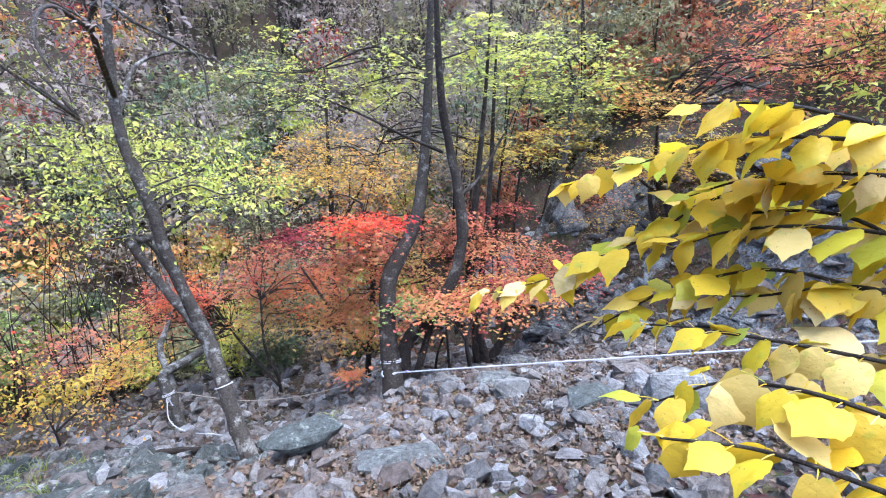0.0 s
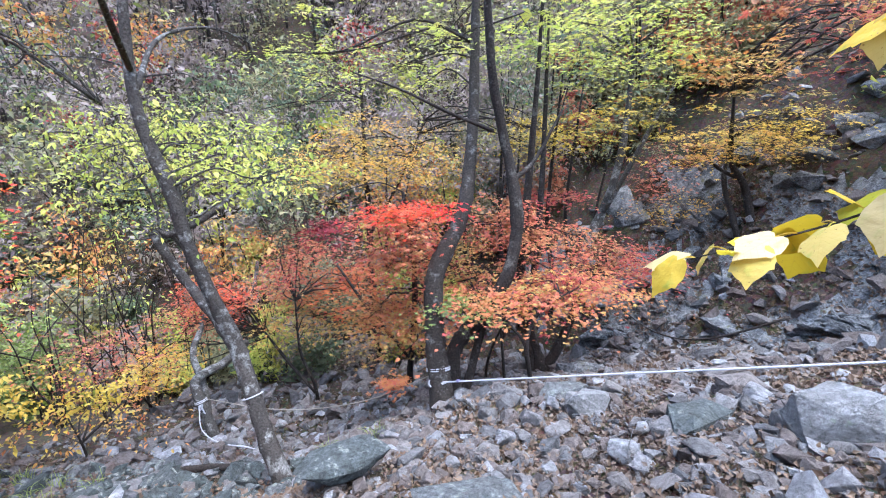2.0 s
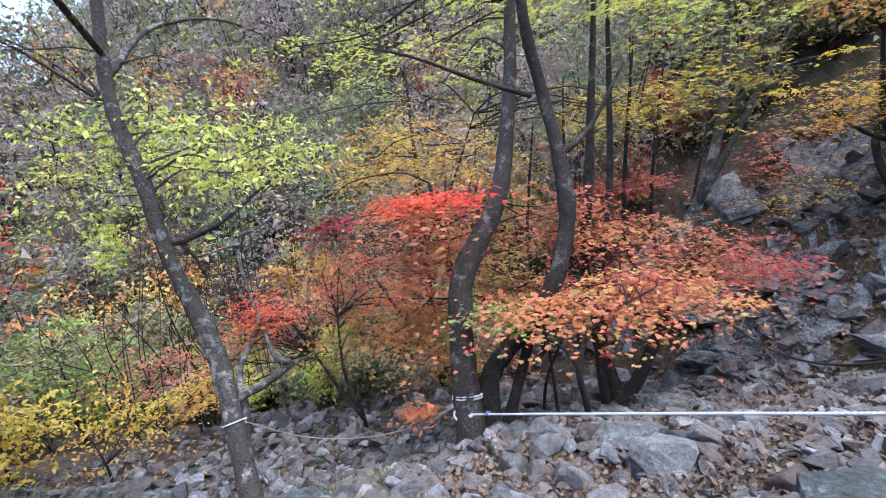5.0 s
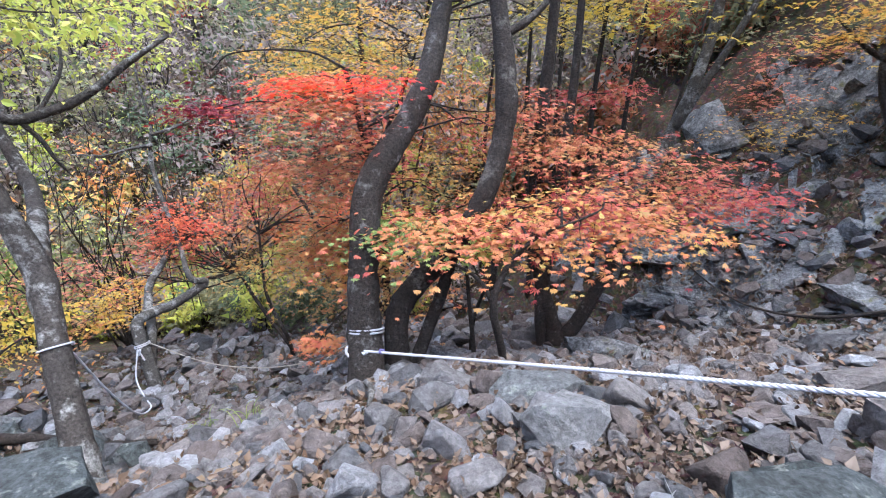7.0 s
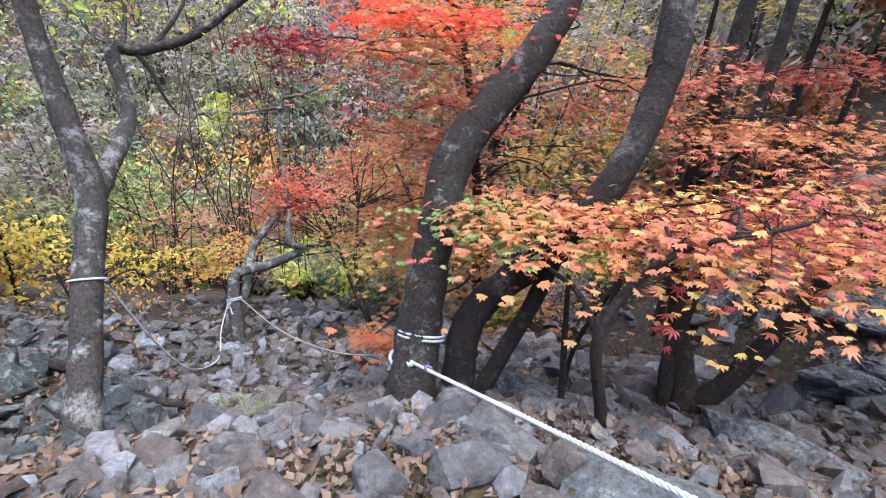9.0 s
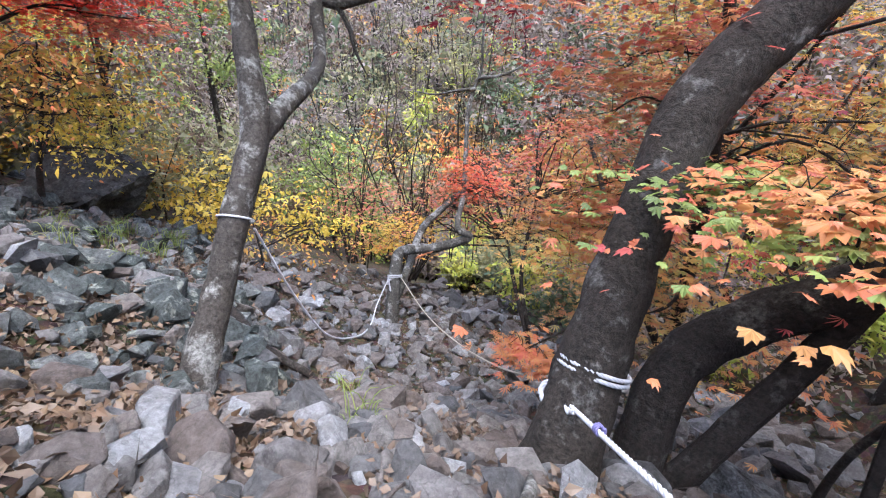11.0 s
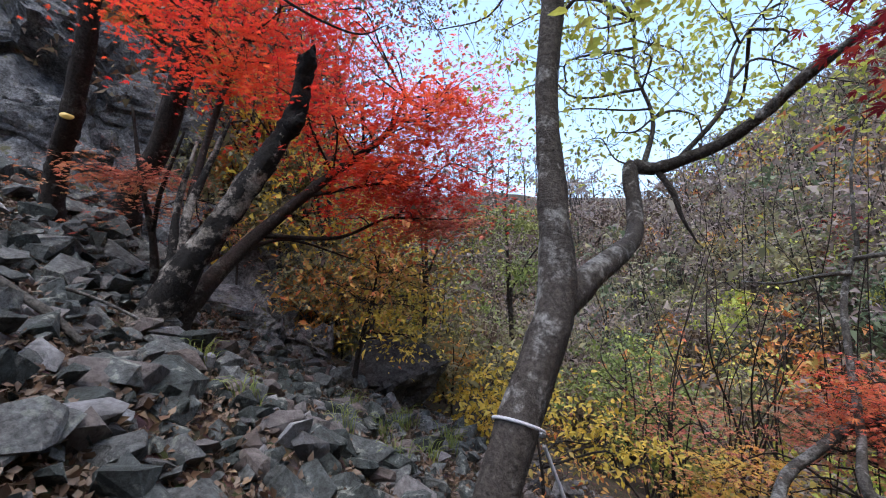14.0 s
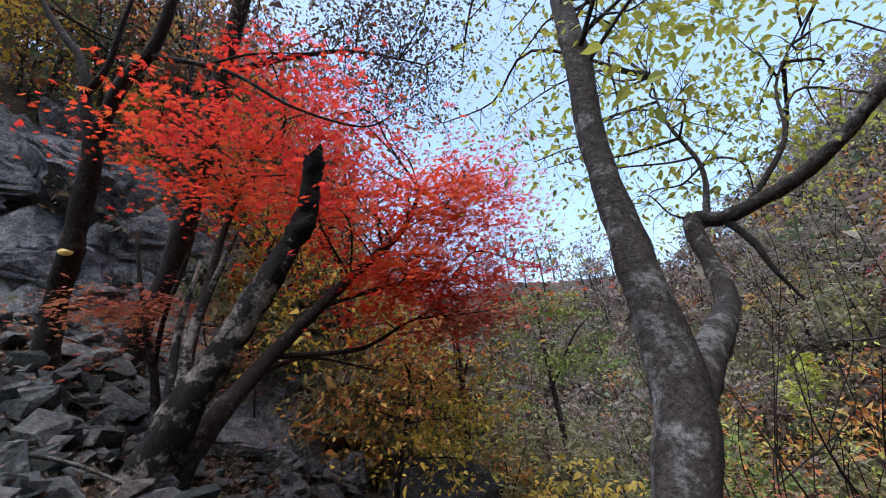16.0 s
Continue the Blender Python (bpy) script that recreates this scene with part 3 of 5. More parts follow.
# ---- trees by the rope ----
tree("grey_tree", "forked grey-barked tree with lime leaves and rope loop", "tree",
     [[(-2.72, 5.2, -3.5, 0.16), (-2.8, 5.28, -3.15, 0.128), (-3.05, 5.5, -2.7, 0.113), (-3.25, 5.7, -2.2, 0.105), (-3.52, 5.96, -1.6, 0.108), (-3.75, 6.0, -0.9, 0.088), (-3.95, 6.02, -0.2, 0.08), (-4.1, 6.1, 0.5, 0.085), (-4.37, 6.2, 1.4, 0.07), (-4.45, 6.4, 2.4, 0.06), (-4.3, 6.6, 4.2, 0.03)],
      [(-3.5, 5.95, -1.65, 0.09), (-3.95, 6.33, -1.4, 0.085), (-4.6, 6.84, -1.12, 0.075), (-4.95, 7.02, -0.8, 0.07), (-5.2, 7.1, -0.35, 0.075), (-5.1, 7.3, -0.38, 0.06), (-4.84, 7.7, -0.25, 0.055), (-4.59, 7.93, -0.07, 0.05), (-4.33, 8.11, 0.15, 0.045), (-3.9, 8.5, 0.5, 0.02)],
      [(-5.1, 7.3, -0.4, 0.03), (-5.02, 7.4, -0.62, 0.028), (-4.98, 7.45, -0.85, 0.02), (-5.0, 7.6, -1.1, 0.006)],
      [(-5.15, 7.2, -0.35, 0.03), (-5.35, 7.4, 0.2, 0.022), (-5.5, 7.3, 0.8, 0.016), (-5.9, 7.5, 1.6, 0.008)],
      [(-5.0, 7.45, -0.33, 0.026), (-5.0, 7.9, 0.2, 0.02), (-5.2, 8.2, 0.9, 0.012), (-5.1, 8.8, 1.7, 0.006)],
      [(-4.42, 6.3, 1.9, 0.04), (-3.6, 5.0, 2.5, 0.03), (-2.9, 4.2, 2.6, 0.02), (-2.37, 3.77, 2.36, 0.014), (-1.95, 3.81, 2.12, 0.01), (-1.88, 3.75, 1.78, 0.004)],
      [(-3.6, 5.0, 2.5, 0.025), (-3.1, 3.9, 2.5, 0.016), (-2.88, 3.42, 2.19, 0.012), (-2.61, 3.29, 1.77, 0.005)],
      [(-4.4, 6.3, 1.7, 0.04), (-4.6, 7.2, 2.4, 0.03), (-4.4, 8.2, 2.7, 0.02), (-4.2, 9.2, 2.6, 0.008)]],
     BARK,
     [((-4.9, 6.9, 1.0, 1.6, 1.2, 0.7), 100, 14, 0.34, 0.07, OVAL, LIME), ((-5.7, 7.0, 0.2, 1.2, 1.0, 0.4), 34, 10, 0.34, 0.065, OVAL, LIME), ((-3.2, 6.6, 0.7, 0.9, 0.7, 0.4), 44, 14, 0.3, 0.075, OVAL, LIME),
      ((-6.0, 8.0, 1.7, 2.4, 2.0, 1.4), 130, 8, 0.4, 0.065, OVAL, CANOPY), ((-5.2, 9.0, 0.9, 1.8, 1.2, 0.7), 66, 11, 0.34, 0.07, OVAL, LIME),
      ((-7.2, 6.0, 2.9, 2.0, 1.6, 1.1), 90, 8, 0.38, 0.06, OVAL, CANOPY), ((-2.6, 3.8, 2.3, 0.9, 0.7, 0.3), 16, 5, 0.2, 0.06, OVAL, BROWN)], 11)
tree("leaning_tree", "bent grey-brown trunk with white rope knotted round it", "tree",
     [[(-0.8, 6.55, -3.2, 0.24), (-0.88, 6.75, -2.85, 0.19), (-0.95, 6.98, -2.4, 0.17), (-1.0, 7.25, -1.8, 0.148), (-0.97, 7.55, -1.15, 0.158), (-0.74, 7.86, -0.72, 0.135), (-0.5, 8.2, -0.2, 0.125), (-0.4, 8.6, 0.5, 0.11), (-0.32, 9.1, 1.5, 0.095), (-0.28, 9.6, 2.8, 0.08), (-0.2, 9.9, 4.6, 0.04)]],
     BROWNBARK, [((-2.5, 10.6, 2.6, 2.2, 1.8, 1.0), 80, 22, 0.45, 0.11, STAR3, LIME)], 12, sides=16)
tree("twisted_tree", "dark twisted tree stem beside the leaning trunk", "tree",
     [[(-0.66, 7.1, -3.5, 0.17), (-0.72, 7.2, -2.9, 0.14), (-0.7, 7.38, -2.48, 0.13), (-0.5, 7.58, -2.2, 0.125), (-0.1, 7.7, -1.82, 0.12), (0.2, 7.8, -1.25, 0.11), (0.34, 8.0, -0.75, 0.1), (0.36, 8.12, -0.35, 0.11), (0.27, 8.35, 0.4, 0.09), (0.12, 8.5, 1.1, 0.08), (-0.05, 8.45, 2.2, 0.07), (-0.15, 8.4, 4.5, 0.03)],
      [(-0.6, 7.15, -3.3, 0.09), (-0.45, 7.3, -2.85, 0.075), (-0.3, 7.6, -2.4, 0.07), (-0.15, 7.7, -1.95, 0.06)], [(0.3, 8.25, 0.2, 0.05), (0.7, 8.6, 0.5, 0.035), (1.2, 9.0, 1.3, 0.02)], [(0.0, 8.45, 1.0, 0.035), (-0.7, 8.3, 1.3, 0.028), (-1.5, 8.2, 1.7, 0.02), (-2.3, 8.4, 2.0, 0.008)]],
     DARKBARK, [((0.4, 9.8, 2.9, 1.5, 1.4, 0.8), 40, 16, 0.4, 0.15, STAR3, LIME)], 13)
tree("crooked_stump_tree", "crooked pale tree with an elbow bend and rope", "tree",
     [[(-5.85, 8.35, -5.5, 0.15), (-5.95, 8.45, -5.1, 0.12), (-6.24, 8.67, -4.43, 0.11), (-6.42, 8.85, -4.08, 0.1), (-6.3, 9.1, -3.98, 0.095), (-6.1, 9.41, -3.95, 0.09), (-5.78, 9.92, -3.72, 0.08), (-5.97, 9.8, -3.55, 0.06), (-6.82, 10.55, -3.1, 0.05), (-7.5, 11.06, -1.66, 0.045), (-7.59, 11.4, -0.82, 0.03)],
      [(-6.1, 8.6, -4.8, 0.08), (-6.37, 9.03, -4.33, 0.08), (-6.93, 9.65, -3.86, 0.075), (-7.01, 10.12, -3.55, 0.07), (-7.1, 10.8, -3.22, 0.07), (-6.83, 11.39, -3.2, 0.07), (-6.46, 11.7, -3.3, 0.06), (-6.32, 12.1, -2.38, 0.045)],
      [(-7.5, 11.2, -1.2, 0.04), (-7.9, 11.0, -1.25, 0.03), (-8.4, 10.8, -1.35, 0.022), (-9.0, 10.6, -1.3, 0.01)], [(-7.55, 11.3, -1.0, 0.04), (-7.3, 11.9, -0.85, 0.028), (-7.0, 12.6, -0.4, 0.012)], [(-7.59, 11.4, -0.85, 0.03), (-7.7, 11.5, 0.4, 0.02), (-7.6, 11.7, 1.6, 0.008)]],
     PALEBARK, [((-7.5, 11.3, -0.5, 1.5, 1.2, 0.7), 24, 7, 0.4, 0.06, OVAL, LIME)], 14)
tree("forked_maple", "dark forked maple with orange and crimson leaf layers", "maple tree",
     [[(1.02, 8.8, -4.2, 0.2), (1.0, 8.95, -3.85, 0.16), (0.9, 9.2, -3.5, 0.12), (0.7, 9.5, -2.8, 0.1), (0.6, 9.6, -1.6, 0.09), (0.75, 9.7, 0.2, 0.07), (0.9, 9.9, 2.2, 0.04), (1.0, 10.0, 4.5, 0.015)],
      [(1.05, 9.0, -3.75, 0.11), (1.3, 9.15, -3.45, 0.1), (1.6, 9.4, -2.9, 0.09), (1.95, 9.7, -2.2, 0.07), (2.3, 9.8, -1.6, 0.04)],
      [(0.85, 8.9, -4.0, 0.1), (0.75, 9.3, -3.3, 0.09), (0.9, 9.9, -2.2, 0.08), (1.1, 10.4, 0.0, 0.06), (1.2, 10.8, 3.5, 0.02)]],
     DARKBARK,
     [((2.1, 9.3, -1.5, 1.0, 0.8, 0.4), 70, 28, 0.42, 0.085, SPLAY, CRIMSON),
      ((1.06, 9.3, -1.0, 1.0, 0.7, 0.18), 44, 30, 0.42, 0.085, SPLAY, EMBER),
      ((3.0, 9.7, -1.7, 0.65, 0.6, 0.24), 34, 28, 0.4, 0.085, SPLAY, CRIMSON),
      ((1.2, 8.1, -1.55, 0.85, 0.7, 0.24), 44, 28, 0.42, 0.085, SPLAY, SALMON),
      ((1.9, 8.7, -1.75, 0.8, 0.6, 0.24), 24, 24, 0.4, 0.085, SPLAY, OCHRE),
      ((1.4, 10.5, -0.45, 0.8, 0.6, 0.15), 22, 26, 0.4, 0.09, SPLAY, CRIMSON)], 15)
tree("slender_maple", "slender dark maple stems under salmon and orange leaves", "maple tree",
     [[(0.5, 6.95, -3.1, 0.045), (0.47, 6.85, -2.55, 0.038), (0.4, 6.78, -2.05, 0.034), (0.5, 6.95, -1.75, 0.028), (0.75, 7.1, -1.5, 0.018), (1.1, 7.3, -1.4, 0.008)],
      [(0.42, 6.8, -2.1, 0.025), (0.25, 6.9, -1.85, 0.018), (-0.1, 7.0, -1.7, 0.01)]],
     DARKBARK, [((0.15, 7.3, -1.46, 0.85, 0.5, 0.15), 44, 26, 0.38, 0.08, STAR, SALMON),
      ((0.9, 7.7, -1.52, 0.8, 0.5, 0.18), 32, 24, 0.38, 0.08, STAR, OCHRE),
      ((-0.5, 7.2, -1.52, 0.5, 0.35, 0.14), 16, 20, 0.34, 0.08, STAR, GREEN),
      ((1.0, 8.0, -1.5, 0.9, 0.6, 0.18), 36, 26, 0.42, 0.085, SPLAY, CRIMSON)], 55)
tree("thin_sapling", "thin dark sapling behind the rope", "tree",
     [[(0.15, 7.3, -3.4, 0.03), (0.1, 7.3, -2.6, 0.024), (0.05, 7.35, -1.9, 0.016)]], DARKBARK, [], 56)
tree("thin_sapling", "thin dark sapling behind the rope", "tree",
     [[(-0.2, 8.6, -4.2, 0.03), (-0.1, 8.5, -3.2, 0.026), (0.2, 8.4, -2.4, 0.016)]], DARKBARK, [], 57)
for k, (x, y, h, lean) in enumerate([(1.5, 11.8, 6.5, 0.1), (0.4, 12.2, 6.0, -0.1), (2.2, 13.2, 7.0, 0.2), (0.9, 13.6, 6.5, 0.0), (3.1, 13.8, 6.0, 0.4), (-0.6, 13.0, 6.0, 0.2)]):
    z = -5.6 if y > 12.5 else -5.0
    tree("slim_tree", "slim dark trunk standing in the ravine", "tree",
         [[(x, y, z - 0.5, 0.09), (x + lean * 0.5 + 0.1, y, z + h * 0.3, 0.07), (x + lean * 0.2 - 0.08, y - 0.1, z + h * 0.6, 0.05), (x + lean + 0.1, y, z + h + 0.6, 0.02)]], DARKBARK,
         [((x + lean, y, z + h, 1.2, 1.1, 0.8), 16, 18, 0.4, 0.1, STAR3, OLIVE)], 60 + k, "slim trunks in the ravine", sides=8)
tree("red_maple", "slender maple with layered red and orange leaves", "maple tree",
     [[(-1.9, 9.9, -5.3, 0.08), (-1.85, 9.7, -4.2, 0.07), (-1.6, 9.2, -2.6, 0.06), (-1.5, 8.8, -1.2, 0.05), (-1.6, 8.6, 0.0, 0.03)], [(-1.8, 9.6, -3.9, 0.05), (-2.6, 9.6, -2.8, 0.04), (-3.3, 9.7, -1.7, 0.025)]],
     DARKBARK,
     [((-1.75, 7.85, -0.33, 0.75, 0.55, 0.2), 46, 28, 0.4, 0.085, SPLAY, EMBER),
      ((-2.72, 7.5, -0.32, 0.3, 0.34, 0.2), 22, 26, 0.32, 0.085, SPLAY, PURPLE),
      ((-1.65, 8.2, -1.05, 0.8, 0.65, 0.36), 46, 28, 0.4, 0.085, SPLAY, EMBER),
      ((-1.5, 7.8, -0.14, 0.8, 0.5, 0.12), 32, 26, 0.34, 0.08, SPLAY, RED),
      ((-0.05, 9.3, -0.6, 0.9, 0.7, 0.32), 44, 28, 0.4, 0.085, SPLAY, EMBER),
      ((-0.75, 9.5, -1.45, 0.7, 0.7, 0.45), 40, 26, 0.4, 0.085, SPLAY, OCHRE),
      ((-0.3, 9.4, -1.9, 0.9, 0.7, 0.4), 34, 26, 0.4, 0.085, SPLAY, SALMON),
      ((-1.8, 8.7, -0.8, 0.85, 0.7, 0.42), 36, 26, 0.4, 0.085, SPLAY, CRIMSON),
      ((-1.95, 8.3, -2.3, 0.8, 0.7, 0.36), 48, 28, 0.38, 0.085, SPLAY, OCHRE),
      ((-1.8, 8.5, -1.9, 0.8, 0.65, 0.4), 40, 28, 0.38, 0.085, SPLAY, SALMON),
      ((-1.6, 8.8, -2.9, 1.0, 0.7, 0.4), 40, 26, 0.36, 0.085, SPLAY, ORANGE),
      ((-1.75, 7.3, -3.0, 0.22, 0.2, 0.14), 12, 24, 0.2, 0.08, SPLAY, SALMON)], 16)
tree("orange_maple", "low spreading maple with orange and ochre leaves", "maple tree",
     [[(-4.4, 10.4, -6.0, 0.05), (-4.35, 10.2, -5.0, 0.04), (-4.55, 10.1, -4.0, 0.032), (-4.6, 10.3, -2.8, 0.02)], [(-4.4, 10.3, -5.3, 0.035), (-5.2, 10.6, -4.5, 0.04), (-5.8, 10.9, -3.9, 0.02)]],
     DARKBARK,
     [((-7.7, 11.0, -3.5, 1.0, 0.8, 0.5), 54, 28, 0.36, 0.09, SPLAY, RUST),
      ((-3.6, 11.2, -2.7, 1.2, 0.9, 0.6), 80, 28, 0.36, 0.09, SPLAY, FLAME), ((-4.7, 10.8, -1.9, 1.0, 0.8, 0.5), 60, 28, 0.36, 0.09, SPLAY, EMBER),
      ((-7.0, 10.8, -2.9, 0.9, 0.6, 0.55), 64, 26, 0.36, 0.09, SPLAY, FLAME),
      ((-4.8, 11.0, -3.6, 1.3, 0.8, 0.5), 60, 26, 0.36, 0.09, SPLAY, OCHRE),
      ((-8.0, 9.8, -4.2, 0.8, 0.7, 0.4), 50, 26, 0.36, 0.085, SPLAY, GOLD),
      ((-5.6, 11.6, -3.0, 1.1, 0.8, 0.5), 50, 26, 0.36, 0.09, SPLAY, ORANGE)], 17)

tree("golden_tree", "tall slim tree with golden and yellow-green leaves", "tree",
     [[(-3.4, 13.4, -7.0, 0.13), (-3.5, 13.4, -4.0, 0.1), (-3.4, 13.3, -1.0, 0.08), (-3.3, 13.2, 2.5, 0.03)], [(-3.45, 13.35, -2.0, 0.05), (-2.4, 13.0, -0.4, 0.03), (-1.6, 12.7, 1.2, 0.015)]],
     DARKBARK, [((-2.7, 11.4, 0.55, 1.8, 1.3, 0.8), 130, 26, 0.5, 0.1, STAR3, GOLD),
      ((-3.6, 12.4, 0.1, 1.8, 1.3, 0.8), 60, 26, 0.5, 0.1, STAR3, GOLD),
      ((1.2, 11.9, 0.9, 1.0, 0.9, 0.6), 60, 24, 0.5, 0.1, STAR3, YELLOW),
      ((-5.3, 12.2, 1.8, 1.0, 1.0, 0.8), 40, 24, 0.5, 0.08, STAR3, OLIVE)], 30)

# ---- trees on the right-hand rocks ----
tree("pale_forked_tree", "pale forked tree leaning over the grey rocks", "tree",
     [[(1.9, 10.9, -3.6, 0.13), (2.14, 11.35, -2.54, 0.12), (2.77, 12.0, -1.34, 0.12), (3.06, 12.07, -0.54, 0.1), (3.34, 12.33, 0.57, 0.08), (3.5, 12.6, 2.5, 0.05)],
      [(2.85, 12.0, -1.15, 0.08), (3.35, 12.0, -0.2, 0.06), (3.8, 12.1, 0.7, 0.05), (4.4, 12.2, 1.9, 0.02)]],
     PALEBARK, [((2.6, 10.8, 2.7, 1.9, 1.6, 0.9), 100, 22, 0.5, 0.13, STAR3, LIME), ((3.2, 11.6, 1.0, 1.8, 1.4, 0.6), 40, 16, 0.4, 0.15, STAR3, YELLOW)], 18)
tree("amber_tree", "forked amber-leaved tree growing on the rocky slope", "tree",
     [[(5.55, 10.75, -2.7, 0.14), (5.66, 10.83, -2.17, 0.12), (5.96, 11.18, -1.41, 0.09), (5.86, 11.52, -0.48, 0.08), (5.59, 11.69, 0.07, 0.06), (5.4, 11.6, 1.5, 0.03)],
      [(5.7, 10.9, -2.0, 0.08), (5.6, 11.3, -1.2, 0.07), (5.55, 11.8, -0.4, 0.055), (5.9, 12.4, 0.5, 0.02)],
      [(5.86, 11.52, -0.4, 0.05), (5.4, 11.9, -0.1, 0.04), (5.0, 12.2, 0.4, 0.015)]],
     DARKBARK, [((5.6, 11.9, 0.45, 1.3, 1.0, 0.42), 80, 24, 0.45, 0.1, STAR3, GOLD), ((6.6, 11.4, 0.9, 1.0, 0.9, 0.4), 50, 22, 0.45, 0.1, STAR3, YELLOW), ((4.6, 10.2, 2.1, 1.4, 1.1, 0.6), 60, 22, 0.45, 0.11, STAR3, OCHRE), ((6.9, 8.8, 2.9, 2.0, 1.5, 1.0), 120, 24, 0.42, 0.11, STAR3, EMBER)], 19)
tree("yellow_rock_shrub", "low yellow-leaved shrub rooted among grey rocks", "shrub",
     [[(5.0, 13.4, -2.6, 0.05), (5.05, 13.35, -1.9, 0.04), (5.1, 13.3, -1.2, 0.015)], [(5.0, 13.4, -2.2, 0.03), (4.5, 13.3, -1.6, 0.02), (4.1, 13.2, -1.3, 0.008)]],
     DARKBARK, [((5.0, 13.0, -1.3, 1.1, 0.7, 0.45), 80, 24, 0.4, 0.085, STAR3, GOLD)], 66)
tree("rust_rock_shrub", "rust-leaved shrub rooted among grey rocks", "shrub",
     [[(4.7, 13.9, -2.3, 0.05), (4.75, 13.8, -1.6, 0.04), (4.8, 13.7, -0.8, 0.015)]],
     DARKBARK, [((4.8, 13.6, -0.75, 0.7, 0.6, 0.45), 44, 24, 0.4, 0.1, STAR3, RUST), ((5.4, 14.0, 0.0, 0.9, 0.7, 0.3), 34, 22, 0.4, 0.1, STAR3, RUST)], 67)

# ---- trees on the left-hand slope ----
snag = tree("flaking_snag", "broken dead trunk with flaking bark and charred top", "tree trunk",
            [[(-5.0, 2.62, -2.1, 0.22), (-5.1, 2.75, -1.72, 0.165), (-5.25, 3.05, -1.1, 0.13), (-5.42, 3.42, -0.4, 0.115), (-5.52, 3.62, 0.02, 0.1), (-5.52, 3.7, 0.16, 0.085)],
             [(-5.18, 2.9, -1.4, 0.06), (-5.35, 2.8, -0.8, 0.045), (-5.6, 2.9, -0.1, 0.03), (-5.7, 3.0, 0.3, 0.012)],
             [(-5.1, 2.75, -1.75, 0.07), (-5.3, 2.7, -1.3, 0.05), (-5.5, 2.6, -0.7, 0.035), (-5.6, 2.7, 0.0, 0.015)]],
            SNAGWOOD, [], 20, sides=18, rough=0.1)
CHAR = bark_mat("charred_wood", (0.008, 0.007, 0.007), (0.03, 0.027, 0.025), 0.6)
snag_rng = np.random.default_rng(21)
part("charred_top", mesh_of("charred_top", *join([tube([(-5.5, 3.6, -0.06, 0.07), (-5.52, 3.68, 0.12, 0.112), (-5.53, 3.76, 0.3, 0.108), (-5.47, 3.84, 0.6, 0.092), (-5.4, 3.9, 0.82, 0.09), (-5.39, 3.9, 0.86, 0.075)], 16, 6, 0.1, snag_rng),
                                                  tube([(-5.52, 3.66, 0.12, 0.09), (-5.46, 3.78, 0.14, 0.085), (-5.42, 3.85, 0.2, 0.05), (-5.4, 3.88, 0.24, 0.02)], 10, 5, 0.1, snag_rng),
                                                  tube([(-5.42, 3.92, 0.78, 0.05), (-5.37, 3.96, 0.9, 0.03), (-5.35, 3.98, 0.95, 0.008)], 8, 4, 0.1, snag_rng)]), CHAR, True), snag, "black charred broken end")
tree("scarlet_maple", "spreading maple with bright scarlet leaf layers", "maple tree",
     [[(-5.3, 2.75, -2.0, 0.12), (-5.45, 2.9, -1.6, 0.1), (-6.18, 3.13, -0.92, 0.08), (-6.74, 3.85, -0.03, 0.06), (-7.13, 4.43, 0.61, 0.045), (-7.2, 4.75, 1.2, 0.025)],
      [(-5.4, 2.8, -1.7, 0.07), (-6.0, 2.4, -0.8, 0.05), (-6.6, 2.3, 0.6, 0.04), (-6.9, 2.6, 2.2, 0.02)],
      [(-6.18, 3.13, -0.92, 0.035), (-6.9, 3.9, -0.85, 0.024), (-7.4, 4.5, -0.5, 0.018), (-8.2, 5.0, -0.4, 0.008)], [(-6.5, 3.5, -0.4, 0.03), (-7.0, 4.4, -0.1, 0.02), (-7.6, 5.0, 0.0, 0.008)], [(-5.9, 3.05, -1.15, 0.03), (-6.8, 3.3, -0.9, 0.02), (-7.8, 4.0, -1.1, 0.008)]],
     DARKBARK,
     [((-7.9, 4.6, -0.1, 1.3, 1.0, 0.55), 130, 32, 0.4, 0.086, SPLAY, RED), ((-7.0, 3.1, 2.0, 1.7, 1.4, 0.8), 150, 32, 0.4, 0.086, SPLAY, RED),
      ((-5.9, 2.4, 1.25, 1.1, 0.8, 0.22), 40, 26, 0.4, 0.08, SPLAY, RED), ((-6.65, 5.2, 0.8, 0.75, 0.65, 0.4), 76, 32, 0.38, 0.08, SPLAY, RED), ((-6.7, 4.7, 0.0, 0.8, 0.7, 0.4), 70, 32, 0.36, 0.08, SPLAY, RED), ((-7.1, 5.2, -0.6, 0.7, 0.6, 0.25), 34, 28, 0.34, 0.08, SPLAY, EMBER), ((-8.5, 5.6, 1.5, 1.1, 1.0, 0.8), 50, 28, 0.36, 0.09, SPLAY, RED),
      ((-6.9, 4.0, 0.7, 1.4, 1.1, 0.6), 90, 28, 0.4, 0.086, SPLAY, RED), ((-7.7, 5.8, 0.1, 0.8, 0.6, 0.25), 26, 22, 0.34, 0.094, SPLAY, RED), ((-7.2, 2.0, -0.6, 1.3, 0.8, 0.4), 24, 22, 0.34, 0.075, SPLAY, RUST)], 21)
